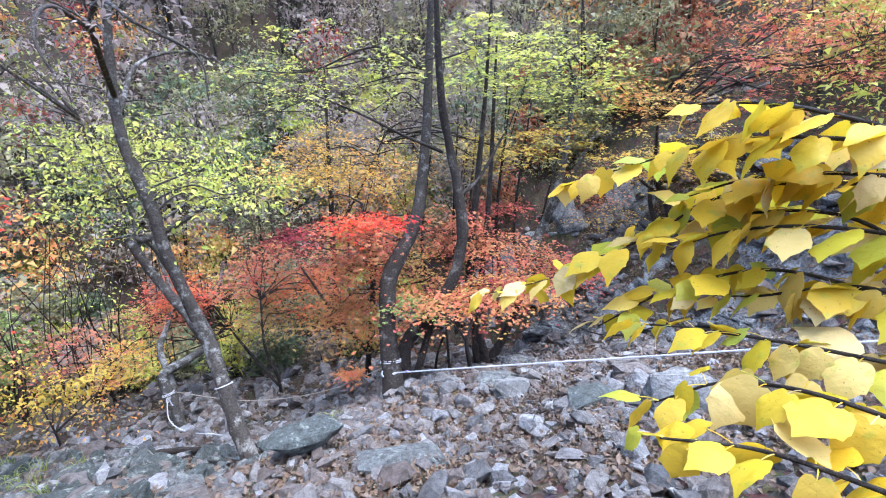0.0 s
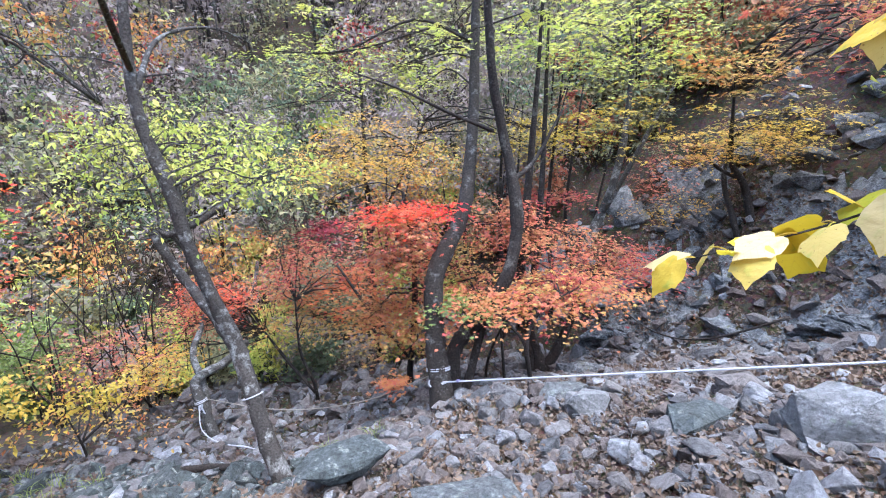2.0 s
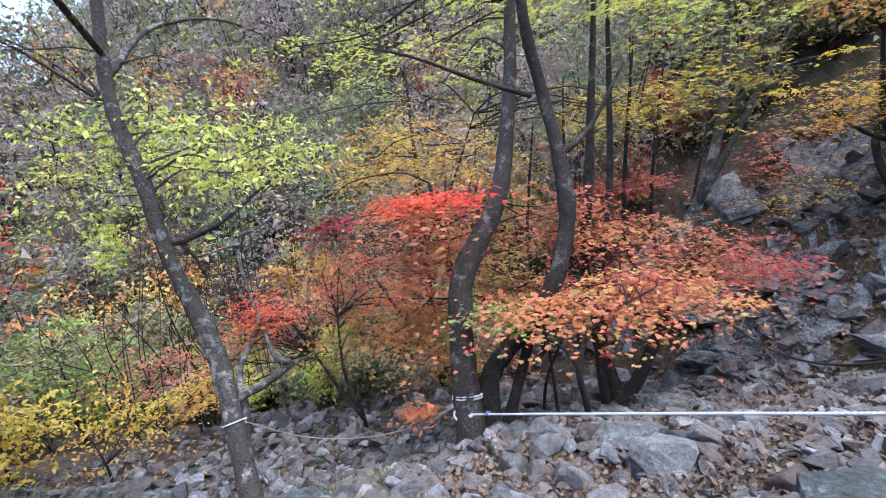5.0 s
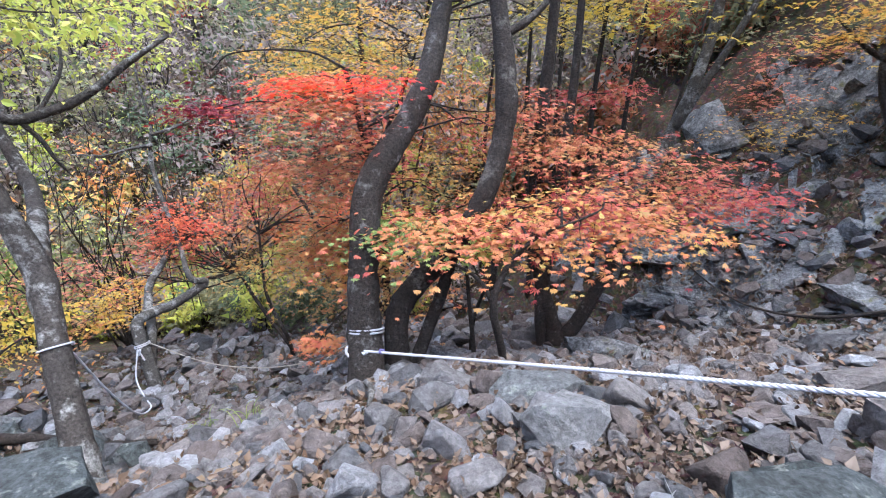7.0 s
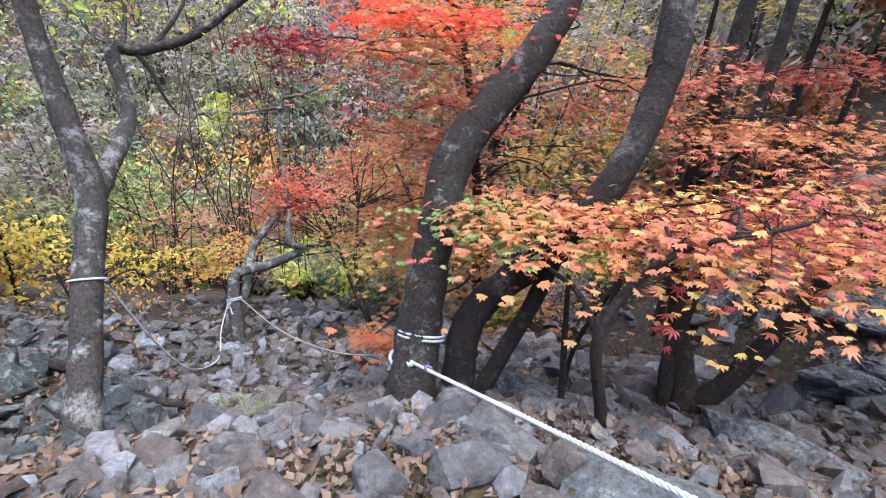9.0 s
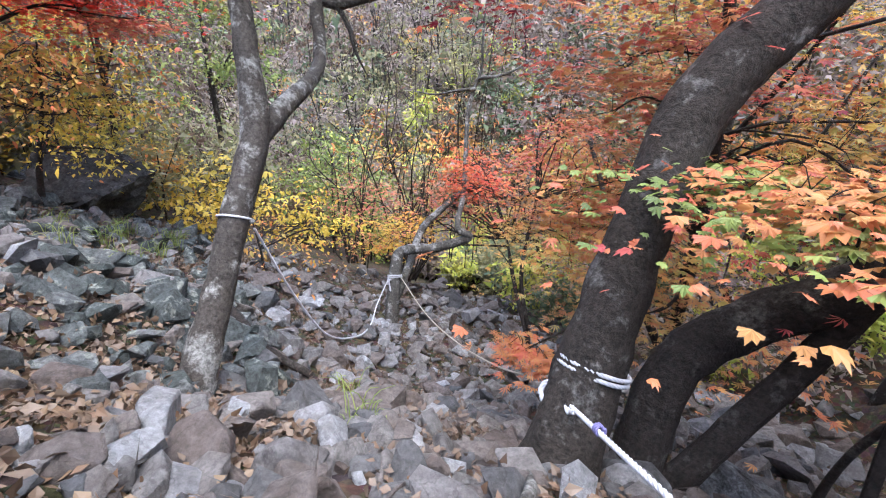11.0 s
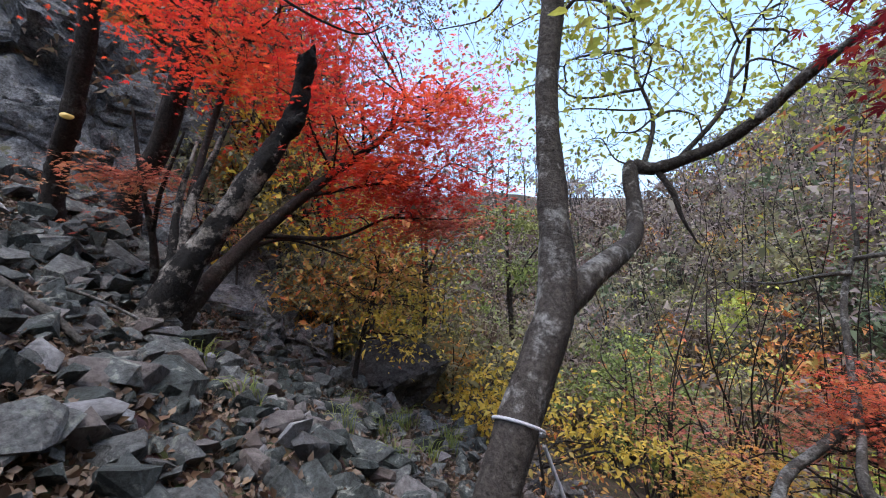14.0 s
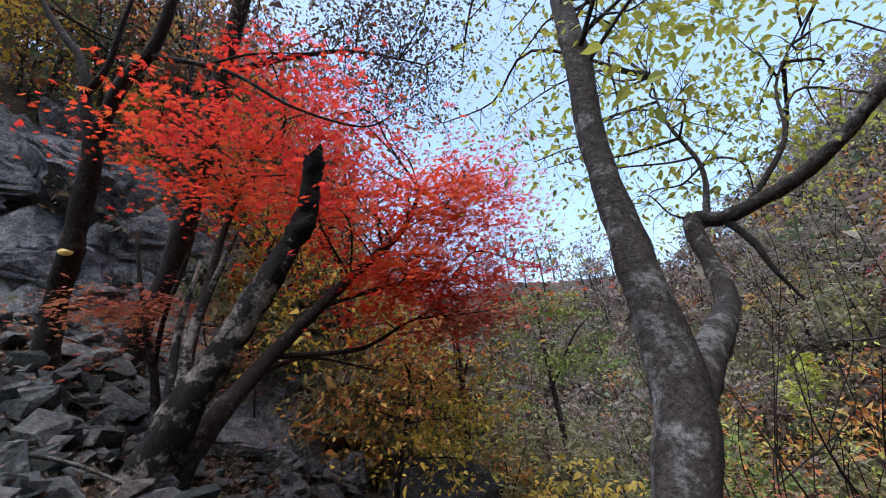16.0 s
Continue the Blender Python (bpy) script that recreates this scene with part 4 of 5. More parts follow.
tree("tagged_tree", "dark forked tree with a small yellow oval tag", "tree",
     [[(-6.3, 0.55, -1.3, 0.16), (-6.12, 0.74, -0.47, 0.125), (-6.0, 0.88, -0.08, 0.115), (-5.78, 1.16, 0.28, 0.11), (-5.62, 1.36, 0.8, 0.1), (-5.45, 1.55, 1.34, 0.095), (-5.3, 1.52, 1.8, 0.06), (-5.25, 1.46, 2.27, 0.045), (-5.21, 1.21, 2.66, 0.04), (-5.13, 0.93, 3.18, 0.03), (-4.97, 0.74, 3.96, 0.015)],
      [(-5.44, 1.55, 1.4, 0.08), (-5.2, 1.99, 1.85, 0.07), (-5.11, 2.34, 2.14, 0.06), (-4.97, 2.61, 2.61, 0.05), (-4.77, 2.83, 3.24, 0.03)],
      [(-5.28, 1.52, 1.85, 0.045), (-5.2, 1.8, 2.1, 0.035), (-5.1, 2.0, 2.6, 0.025), (-5.0, 2.3, 3.4, 0.012)],
      [(-5.13, 2.3, 2.1, 0.03), (-5.07, 3.15, 1.72, 0.02), (-5.15, 3.8, 1.25, 0.014), (-5.25, 4.41, 1.01, 0.01), (-5.24, 4.75, 1.1, 0.004)],
      [(-5.1, 2.9, 1.85, 0.016), (-5.3, 3.3, 2.1, 0.012), (-5.5, 3.8, 2.2, 0.005)]],
     DARKBARK, [((-5.4, 2.2, 3.6, 1.4, 1.2, 0.7), 40, 14, 0.4, 0.06, OVAL, DEEPBROWN)], 22)
tree("straight_dark_tree", "straight dark trunk against the grey cliff", "tree",
     [[(-8.2, 0.1, -0.7, 0.22), (-7.94, 0.35, 0.03, 0.19), (-7.76, 0.85, 0.62, 0.17), (-7.16, 1.69, 2.55, 0.15), (-6.87, 2.03, 3.48, 0.13), (-6.58, 2.44, 4.4, 0.11), (-6.22, 2.85, 5.57, 0.07)],
      [(-6.9, 2.0, 3.4, 0.06), (-7.3, 2.9, 3.9, 0.045), (-7.9, 3.8, 4.4, 0.03), (-8.6, 5.0, 4.5, 0.012)]],
     DARKBARK, [((-8.2, 4.3, 4.5, 1.6, 1.4, 1.1), 200, 22, 0.45, 0.065, OVAL, DEEPBROWN), ((-7.2, 3.4, 4.9, 1.2, 1.0, 0.7), 50, 16, 0.45, 0.065, OVAL, DEEPBROWN), ((-7.2, 1.5, 5.6, 1.6, 1.4, 1.0), 50, 16, 0.45, 0.07, OVAL, OCHRE)], 23)
tree("rusty_maple", "low maple sprays with rust-red leaves by the cliff", "maple tree",
     [[(-6.3, 1.9, -1.5, 0.05), (-6.25, 1.85, -0.9, 0.04), (-6.15, 1.75, -0.3, 0.03), (-6.1, 1.6, 0.6, 0.014)], [(-6.25, 1.85, -0.9, 0.03), (-6.0, 2.1, -0.4, 0.024), (-5.85, 2.4, 0.2, 0.012)]],
     DARKBARK, [((-6.0, 1.75, -0.3, 0.7, 0.7, 0.16), 44, 26, 0.34, 0.075, SPLAY, RUST)], 64)
tree("yellow_shrub", "slender shrub with clear yellow leaves", "shrub",
     [[(-9.2, 6.5, -5.0, 0.04), (-9.3, 6.55, -4.0, 0.03), (-9.3, 6.6, -3.0, 0.015)]],
     DARKBARK, [((-9.2, 6.4, -3.5, 1.0, 1.0, 0.9), 80, 20, 0.32, 0.1, OVAL, YELLOW)], 24)
tree("ochre_shrub", "shrub with dull yellow leaves under the scarlet maple", "shrub",
     [[(-7.6, 4.0, -3.2, 0.05), (-7.6, 4.1, -2.4, 0.035), (-7.5, 4.3, -1.6, 0.02), (-7.4, 4.4, -0.9, 0.01)], [(-7.6, 4.1, -2.4, 0.025), (-8.4, 4.3, -1.8, 0.018), (-9.3, 4.4, -1.3, 0.01)]],
     DARKBARK, [((-6.6, 4.3, -1.3, 0.8, 0.7, 0.5), 40, 14, 0.36, 0.065, OVAL, OCHRE), ((-7.1, 4.8, -1.8, 0.8, 0.7, 0.5), 50, 14, 0.36, 0.065, OVAL, YELLOW), ((-9.4, 4.4, -1.3, 1.5, 1.3, 0.9), 60, 16, 0.36, 0.08, OVAL, OCHRE), ((-9.7, 4.6, -1.2, 1.5, 1.3, 0.8), 30, 12, 0.36, 0.09, OVAL, YELLOW), ((-8.6, 3.0, -1.5, 1.0, 1.0, 0.6), 24, 12, 0.36, 0.08, OVAL, OLIVE)], 25)
tree("green_shrub", "leafy green shrub in the ravine", "shrub",
     [[(-13.6, 10.3, -7.6, 0.07), (-13.8, 10.4, -5.5, 0.05), (-14.0, 10.5, -3.5, 0.02)]],
     DARKBARK, [((-13.8, 10.2, -4.3, 2.0, 1.8, 1.6), 150, 22, 0.45, 0.12, OVAL, GREEN)], 26)
tree("valley_tree", "slender green-leaved tree down the valley", "tree",
     [[(-15.6, 7.6, -6.5, 0.12), (-15.5, 7.5, -3.5, 0.09), (-15.7, 7.4, -1.0, 0.07), (-15.8, 7.3, 1.6, 0.02)], [(-15.6, 7.45, -1.5, 0.04), (-15.2, 8.2, -0.2, 0.03), (-15.0, 8.9, 0.4, 0.01)]],
     DARKBARK, [((-15.7, 7.4, 0.8, 1.5, 1.4, 0.6), 90, 18, 0.45, 0.11, OVAL, CANOPY), ((-15.2, 7.9, -0.8, 1.5, 1.4, 0.6), 60, 18, 0.45, 0.11, OVAL, GREEN)], 65)
tree("rusty_bush", "low bush with rusty red leaves", "shrub",
     [[(-9.5, 9.6, -6.5, 0.04), (-9.4, 9.5, -5.0, 0.03), (-9.3, 9.4, -3.9, 0.015)]],
     DARKBARK, [((-9.2, 9.6, -4.0, 1.7, 1.2, 0.6), 40, 18, 0.42, 0.1, STAR3, RUST), ((-9.0, 9.0, -3.6, 1.1, 0.9, 0.5), 24, 18, 0.42, 0.1, STAR3, RUST), ((-8.2, 9.4, -4.2, 1.1, 0.9, 0.4), 18, 18, 0.42, 0.1, STAR3, ORANGE)], 27)

tree("low_yellow_shrub", "low amber and yellow shrub at the scree's edge", "shrub",
     [[(-6.9, 6.6, -4.6, 0.03), (-6.9, 6.6, -3.9, 0.02), (-6.9, 6.5, -3.2, 0.01)]],
     DARKBARK, [((-7.2, 6.9, -3.7, 1.0, 0.7, 0.35), 20, 14, 0.36, 0.075, OVAL, OCHRE), ((-7.9, 7.9, -3.6, 1.0, 0.8, 0.5), 34, 16, 0.36, 0.085, OVAL, YELLOW)], 29)
for k, (x, y, up) in enumerate([(-9.0, 10.4, 5.2), (-10.6, 11.6, 5.5), (-11.0, 9.8, 5.0), (-7.4, 13.2, 5.0)]):
    wild = np.random.default_rng(90 + k)
    z = float(height(x, y))
    stems = []
    for q in range(8):
        e = wild.normal(0, 0.55, 2)
        f = wild.normal(0, 0.25, 2)
        top = up * wild.uniform(0.55, 1.0)
        stems.append([(x + e[0] * 0.15, y + e[1] * 0.15, z - 0.1, 0.026), (x + e[0] * 0.5 + f[0], y + e[1] * 0.5 + f[1], z + top * 0.35, 0.02), (x + e[0] - f[0], y + e[1] - f[1], z + top * 0.7, 0.013), (x + e[0] * 1.6, y + e[1] * 1.6, z + top, 0.004)])
    tree("bare_thicket", "tangle of thin dark bare stems", "shrub", stems, DARKBARK, [((x, y, z + up * 0.75, 0.9, 0.9, 1.2), 20, 4, 0.4, 0.08, OVAL, LIME)], 95 + k, "bare thickets", sides=6, rough=0.03)

for k, lines in enumerate([[[(-8.9, 10.2, 1.75), (-8.8, 10.35, 0.0), (-8.9, 10.3, -1.4), (-9.05, 10.0, -2.7), (-9.2, 9.8, -3.8), (-9.3, 9.7, -5.6)], [(-9.1, 10.8, 0.45), (-9.2, 10.5, -1.0), (-9.3, 10.75, -2.6), (-9.35, 10.9, -3.8), (-9.3, 11.0, -5.6)], [(-9.1, 9.9, 0.4), (-9.05, 10.3, -0.7), (-9.1, 10.3, -1.9), (-9.3, 9.8, -3.9), (-9.4, 9.7, -5.6)]],
                           [[(-8.2, 12.0, 1.7), (-8.3, 11.8, -0.6), (-8.35, 11.9, -2.4), (-8.4, 12.0, -5.6)], [(-8.6, 11.4, 1.4), (-8.7, 11.2, -0.4), (-8.5, 11.5, -2.2), (-8.7, 11.4, -5.6)], [(-7.8, 12.3, 0.6), (-8.1, 12.1, -0.9), (-8.2, 12.1, -5.6)]]]):
    wild = np.random.default_rng(170 + k)
    stems = []
    for line in lines:
        for q in range(2):
            off = wild.normal(0, 0.25, 2)
            stems.append([(x + off[0] + wild.normal(0, 0.16), y + off[1] + wild.normal(0, 0.16), z + 0.3 * q, 0.004 + 0.011 * i / len(line)) for i, (x, y, z) in enumerate(line)][::-1])
    tree("hanging_thicket", "tangle of long dark bare stems and vines", "shrub", stems, DARKBARK, [((lines[0][0][0], lines[0][0][1], 1.2, 1.0, 0.9, 0.6), 24, 6, 0.4, 0.07, OVAL, LIME)], 175 + k, "bare thickets", sides=6, rough=0.03)

# ---- overhanging yellow branch ----
def yellow_shrub():
    wild = np.random.default_rng(28)
    foot = np.array((1.85, 0.55, -0.25))
    ob = thing("yellow_branch_shrub", tuple(foot), "shrub branches with large clear yellow leaves", "shrub")
    part("trunk", mesh_of("stem", *tube([(*foot, 0.024), (1.7, 0.75, 0.45, 0.02), (1.5, 1.0, 1.1, 0.016), (1.38, 1.2, 1.6, 0.01)], 8), DARKBARK, True), ob)
    meshes = [mesh_of("leaf", *q, BIGYELLOW, True) for q in BROAD]
    arms = [[(1.42, 1.15, 1.5), (1.08, 1.55, 1.44), (0.79, 1.73, 1.19), (0.5, 1.88, 0.98), (0.2, 1.94, 0.87)],
            [(1.38, 1.2, 1.6), (1.06, 1.39, 1.62), (0.92, 1.59, 1.58), (0.71, 1.77, 1.48), (0.52, 1.89, 1.39)],
            [(1.38, 1.2, 1.6), (1.02, 1.37, 1.71), (0.82, 1.58, 1.72)],
            [(1.5, 1.0, 1.1), (1.12, 1.35, 1.2), (0.86, 1.58, 1.03), (0.66, 1.71, 0.82)],
            [(1.55, 0.95, 1.0), (1.05, 1.1, 1.06), (0.85, 1.36, 0.99), (0.73, 1.45, 0.96)],
            [(1.6, 0.85, 0.75), (0.95, 0.82, 1.06), (0.76, 1.0, 1.02), (0.62, 1.11, 0.88)],
            [(1.65, 0.8, 0.6), (0.9, 0.68, 0.97), (0.7, 0.8, 0.98), (0.53, 0.9, 0.93)],
            [(1.5, 1.0, 1.1), (1.25, 1.3, 1.38), (1.0, 1.6, 1.32), (0.85, 1.8, 1.2)],
            [(1.45, 1.1, 1.35), (1.15, 1.3, 1.36), (0.98, 1.47, 1.3), (0.84, 1.58, 1.2)],
            [(1.5, 1.0, 1.1), (1.25, 1.2, 1.2), (1.05, 1.38, 1.1), (0.9, 1.5, 1.06)],
            [(1.42, 1.15, 1.5), (1.2, 1.3, 1.52), (1.05, 1.5, 1.48), (0.9, 1.66, 1.38)]]
    for arm in arms:
        c = curve_points([(*p, 0.008 - 0.0016 * i) for i, p in enumerate(arm)], 12)
        part("limb", mesh_of("limb", *tube(c, 6, smooth=False), DARKBARK, True), ob)
        far = np.concatenate([[0], np.cumsum(np.linalg.norm(np.diff(c[:, :3], axis=0), axis=1))])
        for k, d in enumerate(np.repeat(np.arange(0.14, far[-1] + 0.01, 0.072), 2)):
            p = np.array([np.interp(d, far, c[:, q]) for q in range(3)])
            q = np.array([np.interp(min(d + 0.05, far[-1]), far, c[:, w]) for w in range(3)]) - np.array([np.interp(d - 0.05, far, c[:, w]) for w in range(3)])
            head = math.degrees(math.atan2(q[1], q[0])) + (55 if k % 2 else -55) * (0.3 if d > far[-1] - 0.07 else 1.0) + wild.normal(0, 28)
            size = wild.uniform(0.085, 0.14) * (0.75 if d > far[-1] - 0.2 else 1.0)
            leaf = part("leaf", meshes[int(wild.integers(4))], ob)
            stalk = wild.uniform(0.015, 0.07)
            at = p + (stalk * math.cos(math.radians(head)), stalk * math.sin(math.radians(head)), 0.1 * stalk - 0.008)
            leaf.matrix_world = pose(*at, wild.normal(0, 26), 28 + wild.normal(0, 24), head) @ Matrix.Diagonal((size, size * wild.uniform(0.85, 1.05), size, 1))
            part("stalk", mesh_of("stalk", *tube([(*p, 0.0016), (*((p + at) / 2 + (0, 0, 0.004)), 0.0014), (*at, 0.0012)], 3, 2), BIGYELLOW), leaf)


yellow_shrub()


# ---- woods on the slopes ----
def woods(name, label, mat, count, seed, area, size, full=900):
    rng = np.random.default_rng(seed)
    wood, crown = [], []
    k = 0
    while k < count:
        x, y = rng.uniform(area[0], area[1]), area[2] + (area[3] - area[2]) * rng.uniform(0, 1) ** 1.15
        if x > -9.7 and x < 5.5 and y < 12.6 and y > -4:
            continue
        z = float(height(x, y))
        k += 1
        dist = math.hypot(x, y - 4)
        h = size * rng.uniform(0.65, 1.35) * (1 + max(0.0, dist - 18) / 70)
        lean = rng.normal(0, 0.08, 2) * h
        top = np.array([x + lean[0], y + lean[1] - 0.06 * h, z + h])
        wood.append(tube([(x, y, z - 0.3, 0.013 * h), (x + lean[0] * 0.3 + 0.03 * h * math.sin(7 * x), y + lean[1] * 0.3, z + h * 0.45, 0.008 * h), (*(top - (0, 0, 0.12 * h)), 0.002 * h)], 5, 3))
        n = int(1.9 * np.clip(full * (18 / dist) ** 2, 90, full))
        at, hearts, out = sprays(rng, (top[0], top[1], z + h * 0.62, h * 0.36, h * 0.36, h * 0.4), max(12, n // 16), 15, 0.13 * h, 0.3)
        crown.append(leaves(rng, at, 0.035 + 0.0066 * dist, CHIP, 0.6, 0.4))
        for q in hearts[:5]:
            wood.append(tube([(x + lean[0] * 0.3, y + lean[1] * 0.3, z + h * rng.uniform(0.2, 0.5), 0.006 * h), (*q, 0.002 * h)], 3, 2))
    tagged(new(name + "_wood", mesh_of(name, *join(wood), BROWNBARK, True)), "bare grey trunks and boughs of the hillside woods", "woods", kind="stuff")
    tagged(new(name, mesh_of(name, *join(crown), mat)), label, "woods", kind="stuff")


FAR = (-85, 40, 14.5, 72)
woods("brown_woods", "half-bare brown autumn woods on the far slope", BROWN, 330, 31, FAR, 5.0)
woods("ochre_woods", "ochre autumn woods on the far slope", OCHRE, 75, 32, FAR, 4.5)
woods("yellow_woods", "olive-yellow autumn woods on the far slope", OLIVE, 170, 33, FAR, 5.0)
woods("green_woods", "green trees scattered over the far slope", DULLGREEN, 85, 34, FAR, 5.5)
woods("red_woods", "red maples scattered over the far slope", CRIMSON, 9, 35, (-40, 16, 24, 36), 3.0)
woods("distant_woods", "far brown woods down the valley", BROWN, 120, 47, (-190, -60, -60, 60), 7.0, 120)
woods("brown_undergrowth", "dull brown undergrowth in the ravine", BROWN, 90, 36, (-30, 2, 12.6, 26), 1.8, 500)
woods("green_undergrowth", "green and olive undergrowth in the ravine", DULLGREEN, 64, 37, (-30, 2, 12.6, 26), 1.6, 500)
woods("lime_undergrowth", "yellow-green undergrowth in the ravine", LIME, 60, 38, (-30, 1.5, 12.6, 26), 1.8, 500)
woods("slope_woods", "brown and olive woods on the near cliff top", DEEPBROWN, 36, 39, (-40, -9.8, -16, 5), 5.0)
woods("slope_green_woods", "dull green woods on the near cliff top", DULLGREEN, 30, 40, (-40, -9.8, -16, 7), 5.0)
woods("slope_yellow_woods", "yellow-leaved woods on the near cliff top", YELLOW, 40, 41, (-40, -9.8, -16, 7), 4.0)
woods("slope_undergrowth", "tangled olive undergrowth at the foot of the cliff", OLIVE, 60, 45, (-17, -9.0, -2, 5.5), 1.7, 500)
woods("slope_ochre_undergrowth", "ochre undergrowth at the foot of the cliff", OCHRE, 36, 46, (-17, -9.4, -2, 6.5), 1.6, 500)
woods("valley_olive_woods", "olive and yellow young trees down the valley", OLIVE, 34, 48, (-60, -12.5, 4, 15), 3.4, 500)
woods("valley_green_woods", "green young trees down the valley", GREEN, 46, 49, (-60, -12.5, 3, 15), 3.6, 500)
woods("valley_brown_woods", "brown young trees down the valley", DEEPBROWN, 90, 50, (-60, -12.5, 4, 15), 3.0, 400)
woods("valley_side_woods", "brown woods on the valley side", DEEPBROWN, 90, 57, (-110, -38, 8, 50), 6.0, 200)
woods("hollow_undergrowth", "brown undergrowth on the ravine's far bank", DEEPBROWN, 30, 58, (-24, -12, 17.5, 25), 2.2, 400)
woods("bank_undergrowth", "olive undergrowth on the ravine's bank", OLIVE, 16, 59, (-13, -8, 12.7, 15.5), 1.3, 400)
woods("upper_slope_woods", "half-bare woods high on the far slope", BROWN, 46, 63, (-24, 0, 30, 44), 5.0, 500)
woods("ridge_woods", "brown woods along the far ridge", BROWN, 110, 51, (-60, 30, 46, 74), 6.0, 120)
woods("ravine_head_undergrowth", "olive undergrowth at the head of the ravine", OLIVE, 36, 52, (-2, 8, 15, 21), 1.6, 400)
woods("ravine_head_brown_undergrowth", "rusty undergrowth at the head of the ravine", RUST, 26, 53, (0, 9, 14.5, 20), 1.5, 400)
woods("cliff_top_rusty_woods", "rusty brown trees crowning the cliff", RUST, 14, 54, (-16, -9.8, -6, 2.5), 6.5, 800)
woods("cliff_top_brown_woods", "dark brown trees crowning the cliff", DEEPBROWN, 20, 55, (-16, -9.8, -7, 2.5), 7.0, 800)
woods("rock_top_woods", "yellow and olive woods above the grey rocks", LIME, 16, 42, (7.5, 22, 4, 20), 4.5)
woods("rock_top_brown_woods", "rusty woods above the grey rocks", OCHRE, 14, 43, (7.5, 22, 4, 20), 4.0)


# ---- ropes ----
def rope(name, label, pts, r, mat, parent=None):
    """Three strands laid round one another along a line."""
    c = curve_points([(*p, r) for p in pts], 14)
    seg = np.linalg.norm(np.diff(c[:, :3], axis=0), axis=1)
    far = np.concatenate([[0], np.cumsum(seg)])
    s = np.linspace(0, far[-1], max(12, int(far[-1] / (r * 1.1))))
    p = np.stack([np.interp(s, far, c[:, i]) for i in range(3)], -1)
    d = np.gradient(p, axis=0)
    d /= np.linalg.norm(d, axis=1)[:, None] + 1e-9
    u = np.cross(d, (0.2, 0.1, 0.97))
    u /= np.linalg.norm(u, axis=1)[:, None] + 1e-9
    w = np.cross(d, u)
    strands = []
    for k in range(3):
        a = s / (r * 7) * 2 * np.pi + k * 2.094
        q = p + r * 0.5 * (np.cos(a)[:, None] * u + np.sin(a)[:, None] * w)
        strands.append(tube(np.column_stack([q, np.full(len(q), r * 0.56)]), 6, smooth=False))
    me = mesh_of(name, *join(strands), mat, True)
    return part(name, me, parent) if parent else tagged(new(name, me), label, "rope")


def ring(at, axis_dir, radius, turns=1.0, drift=0.0):
    z = Vector(axis_dir).normalized()
    x = z.orthogonal().normalized()
    y = z.cross(x)
    n = int(24 * turns)
    return [tuple(Vector(at) + radius * (math.cos(i * 2 * math.pi / 24) * x + math.sin(i * 2 * math.pi / 24) * y) + z * drift * i / 24) for i in range(n + 1)]


handline = thing("handline_rope", (-1.0, 6.8, -2.66), "taut white braided rope tied round the leaning trunk", "rope")
rope("line", "", [(-0.98, 6.78, -2.66), (1.0, 5.6, -1.765), (3.0, 4.36, -0.84), (5.3, 2.92, 0.25)], 0.0125, ROPE, handline)
rope("loop", "", ring((-0.93, 6.93, -2.55), (-0.03, 0.4, 0.9), 0.18, 2.1, 0.03), 0.012, ROPE, handline)
rope("knot", "", [(-0.98, 6.74, -2.66), (-1.04, 6.76, -2.6), (-1.06, 6.72, -2.65), (-0.98, 6.7, -2.7), (-0.9, 6.7, -2.62), (-0.84, 6.68, -2.62), (-0.9, 6.74, -2.68), (-0.8, 6.66, -2.58)], 0.014, ROPE, handline)
rope("collar", "", ring((-0.62, 6.57, -2.49), (0.79, -0.5, 0.36), 0.018, 2.0, 0.02), 0.008, plain_mat("purple_cord", (0.18, 0.16, 0.36), (0.1, 0.09, 0.2), 60), handline)
slack = thing("slack_rope", (-6.2, 8.6, -4.45), "slack pale rope hanging between two trees", "rope")
rope("line", "", [(-6.18, 8.5, -4.42), (-6.0, 8.2, -4.75), (-5.4, 7.8, -4.72), (-4.5, 7.2, -4.28), (-3.9, 6.6, -3.78), (-3.6, 6.2, -3.1), (-3.34, 5.85, -2.3)], 0.011, ROPE, slack)
rope("loop", "", ring((-6.24, 8.67, -4.45), (-0.3, 0.2, 0.93), 0.12, 2.2, 0.03), 0.013, ROPE, slack)
rope("knot", "", [(-6.16, 8.52, -4.42), (-6.1, 8.5, -4.38), (-6.14, 8.48, -4.48), (-6.2, 8.5, -4.5), (-6.16, 8.5, -4.4), (-6.08, 8.5, -4.6)], 0.016, ROPE, slack)
rope("tree_loop", "white rope loop round the grey forked tree", ring((-3.26, 5.71, -2.19), (-0.33, 0.3, 0.9), 0.124, 1.15, 0.012), 0.009, ROPE)
rope("old_rope", "thin weathered rope strung low between trunks", [(-6.2, 8.75, -4.4), (-4.6, 8.3, -4.3), (-3.36, 8.0, -4.05), (-2.18, 7.63, -3.55), (-1.1, 7.1, -2.75)], 0.009, OLDROPE)
tree("anchor_tree", "plain dark trunk that holds the rope's end", "tree",
     [[(5.4, 2.85, -0.6, 0.14), (5.4, 2.85, 0.4, 0.12), (5.45, 2.8, 2.5, 0.08)]], DARKBARK, [], 50)
tag_v, tag_f = tube([(-5.68, 1.21, 0.3, 0.065), (-5.66, 1.225, 0.302, 0.065)], 18, 1)
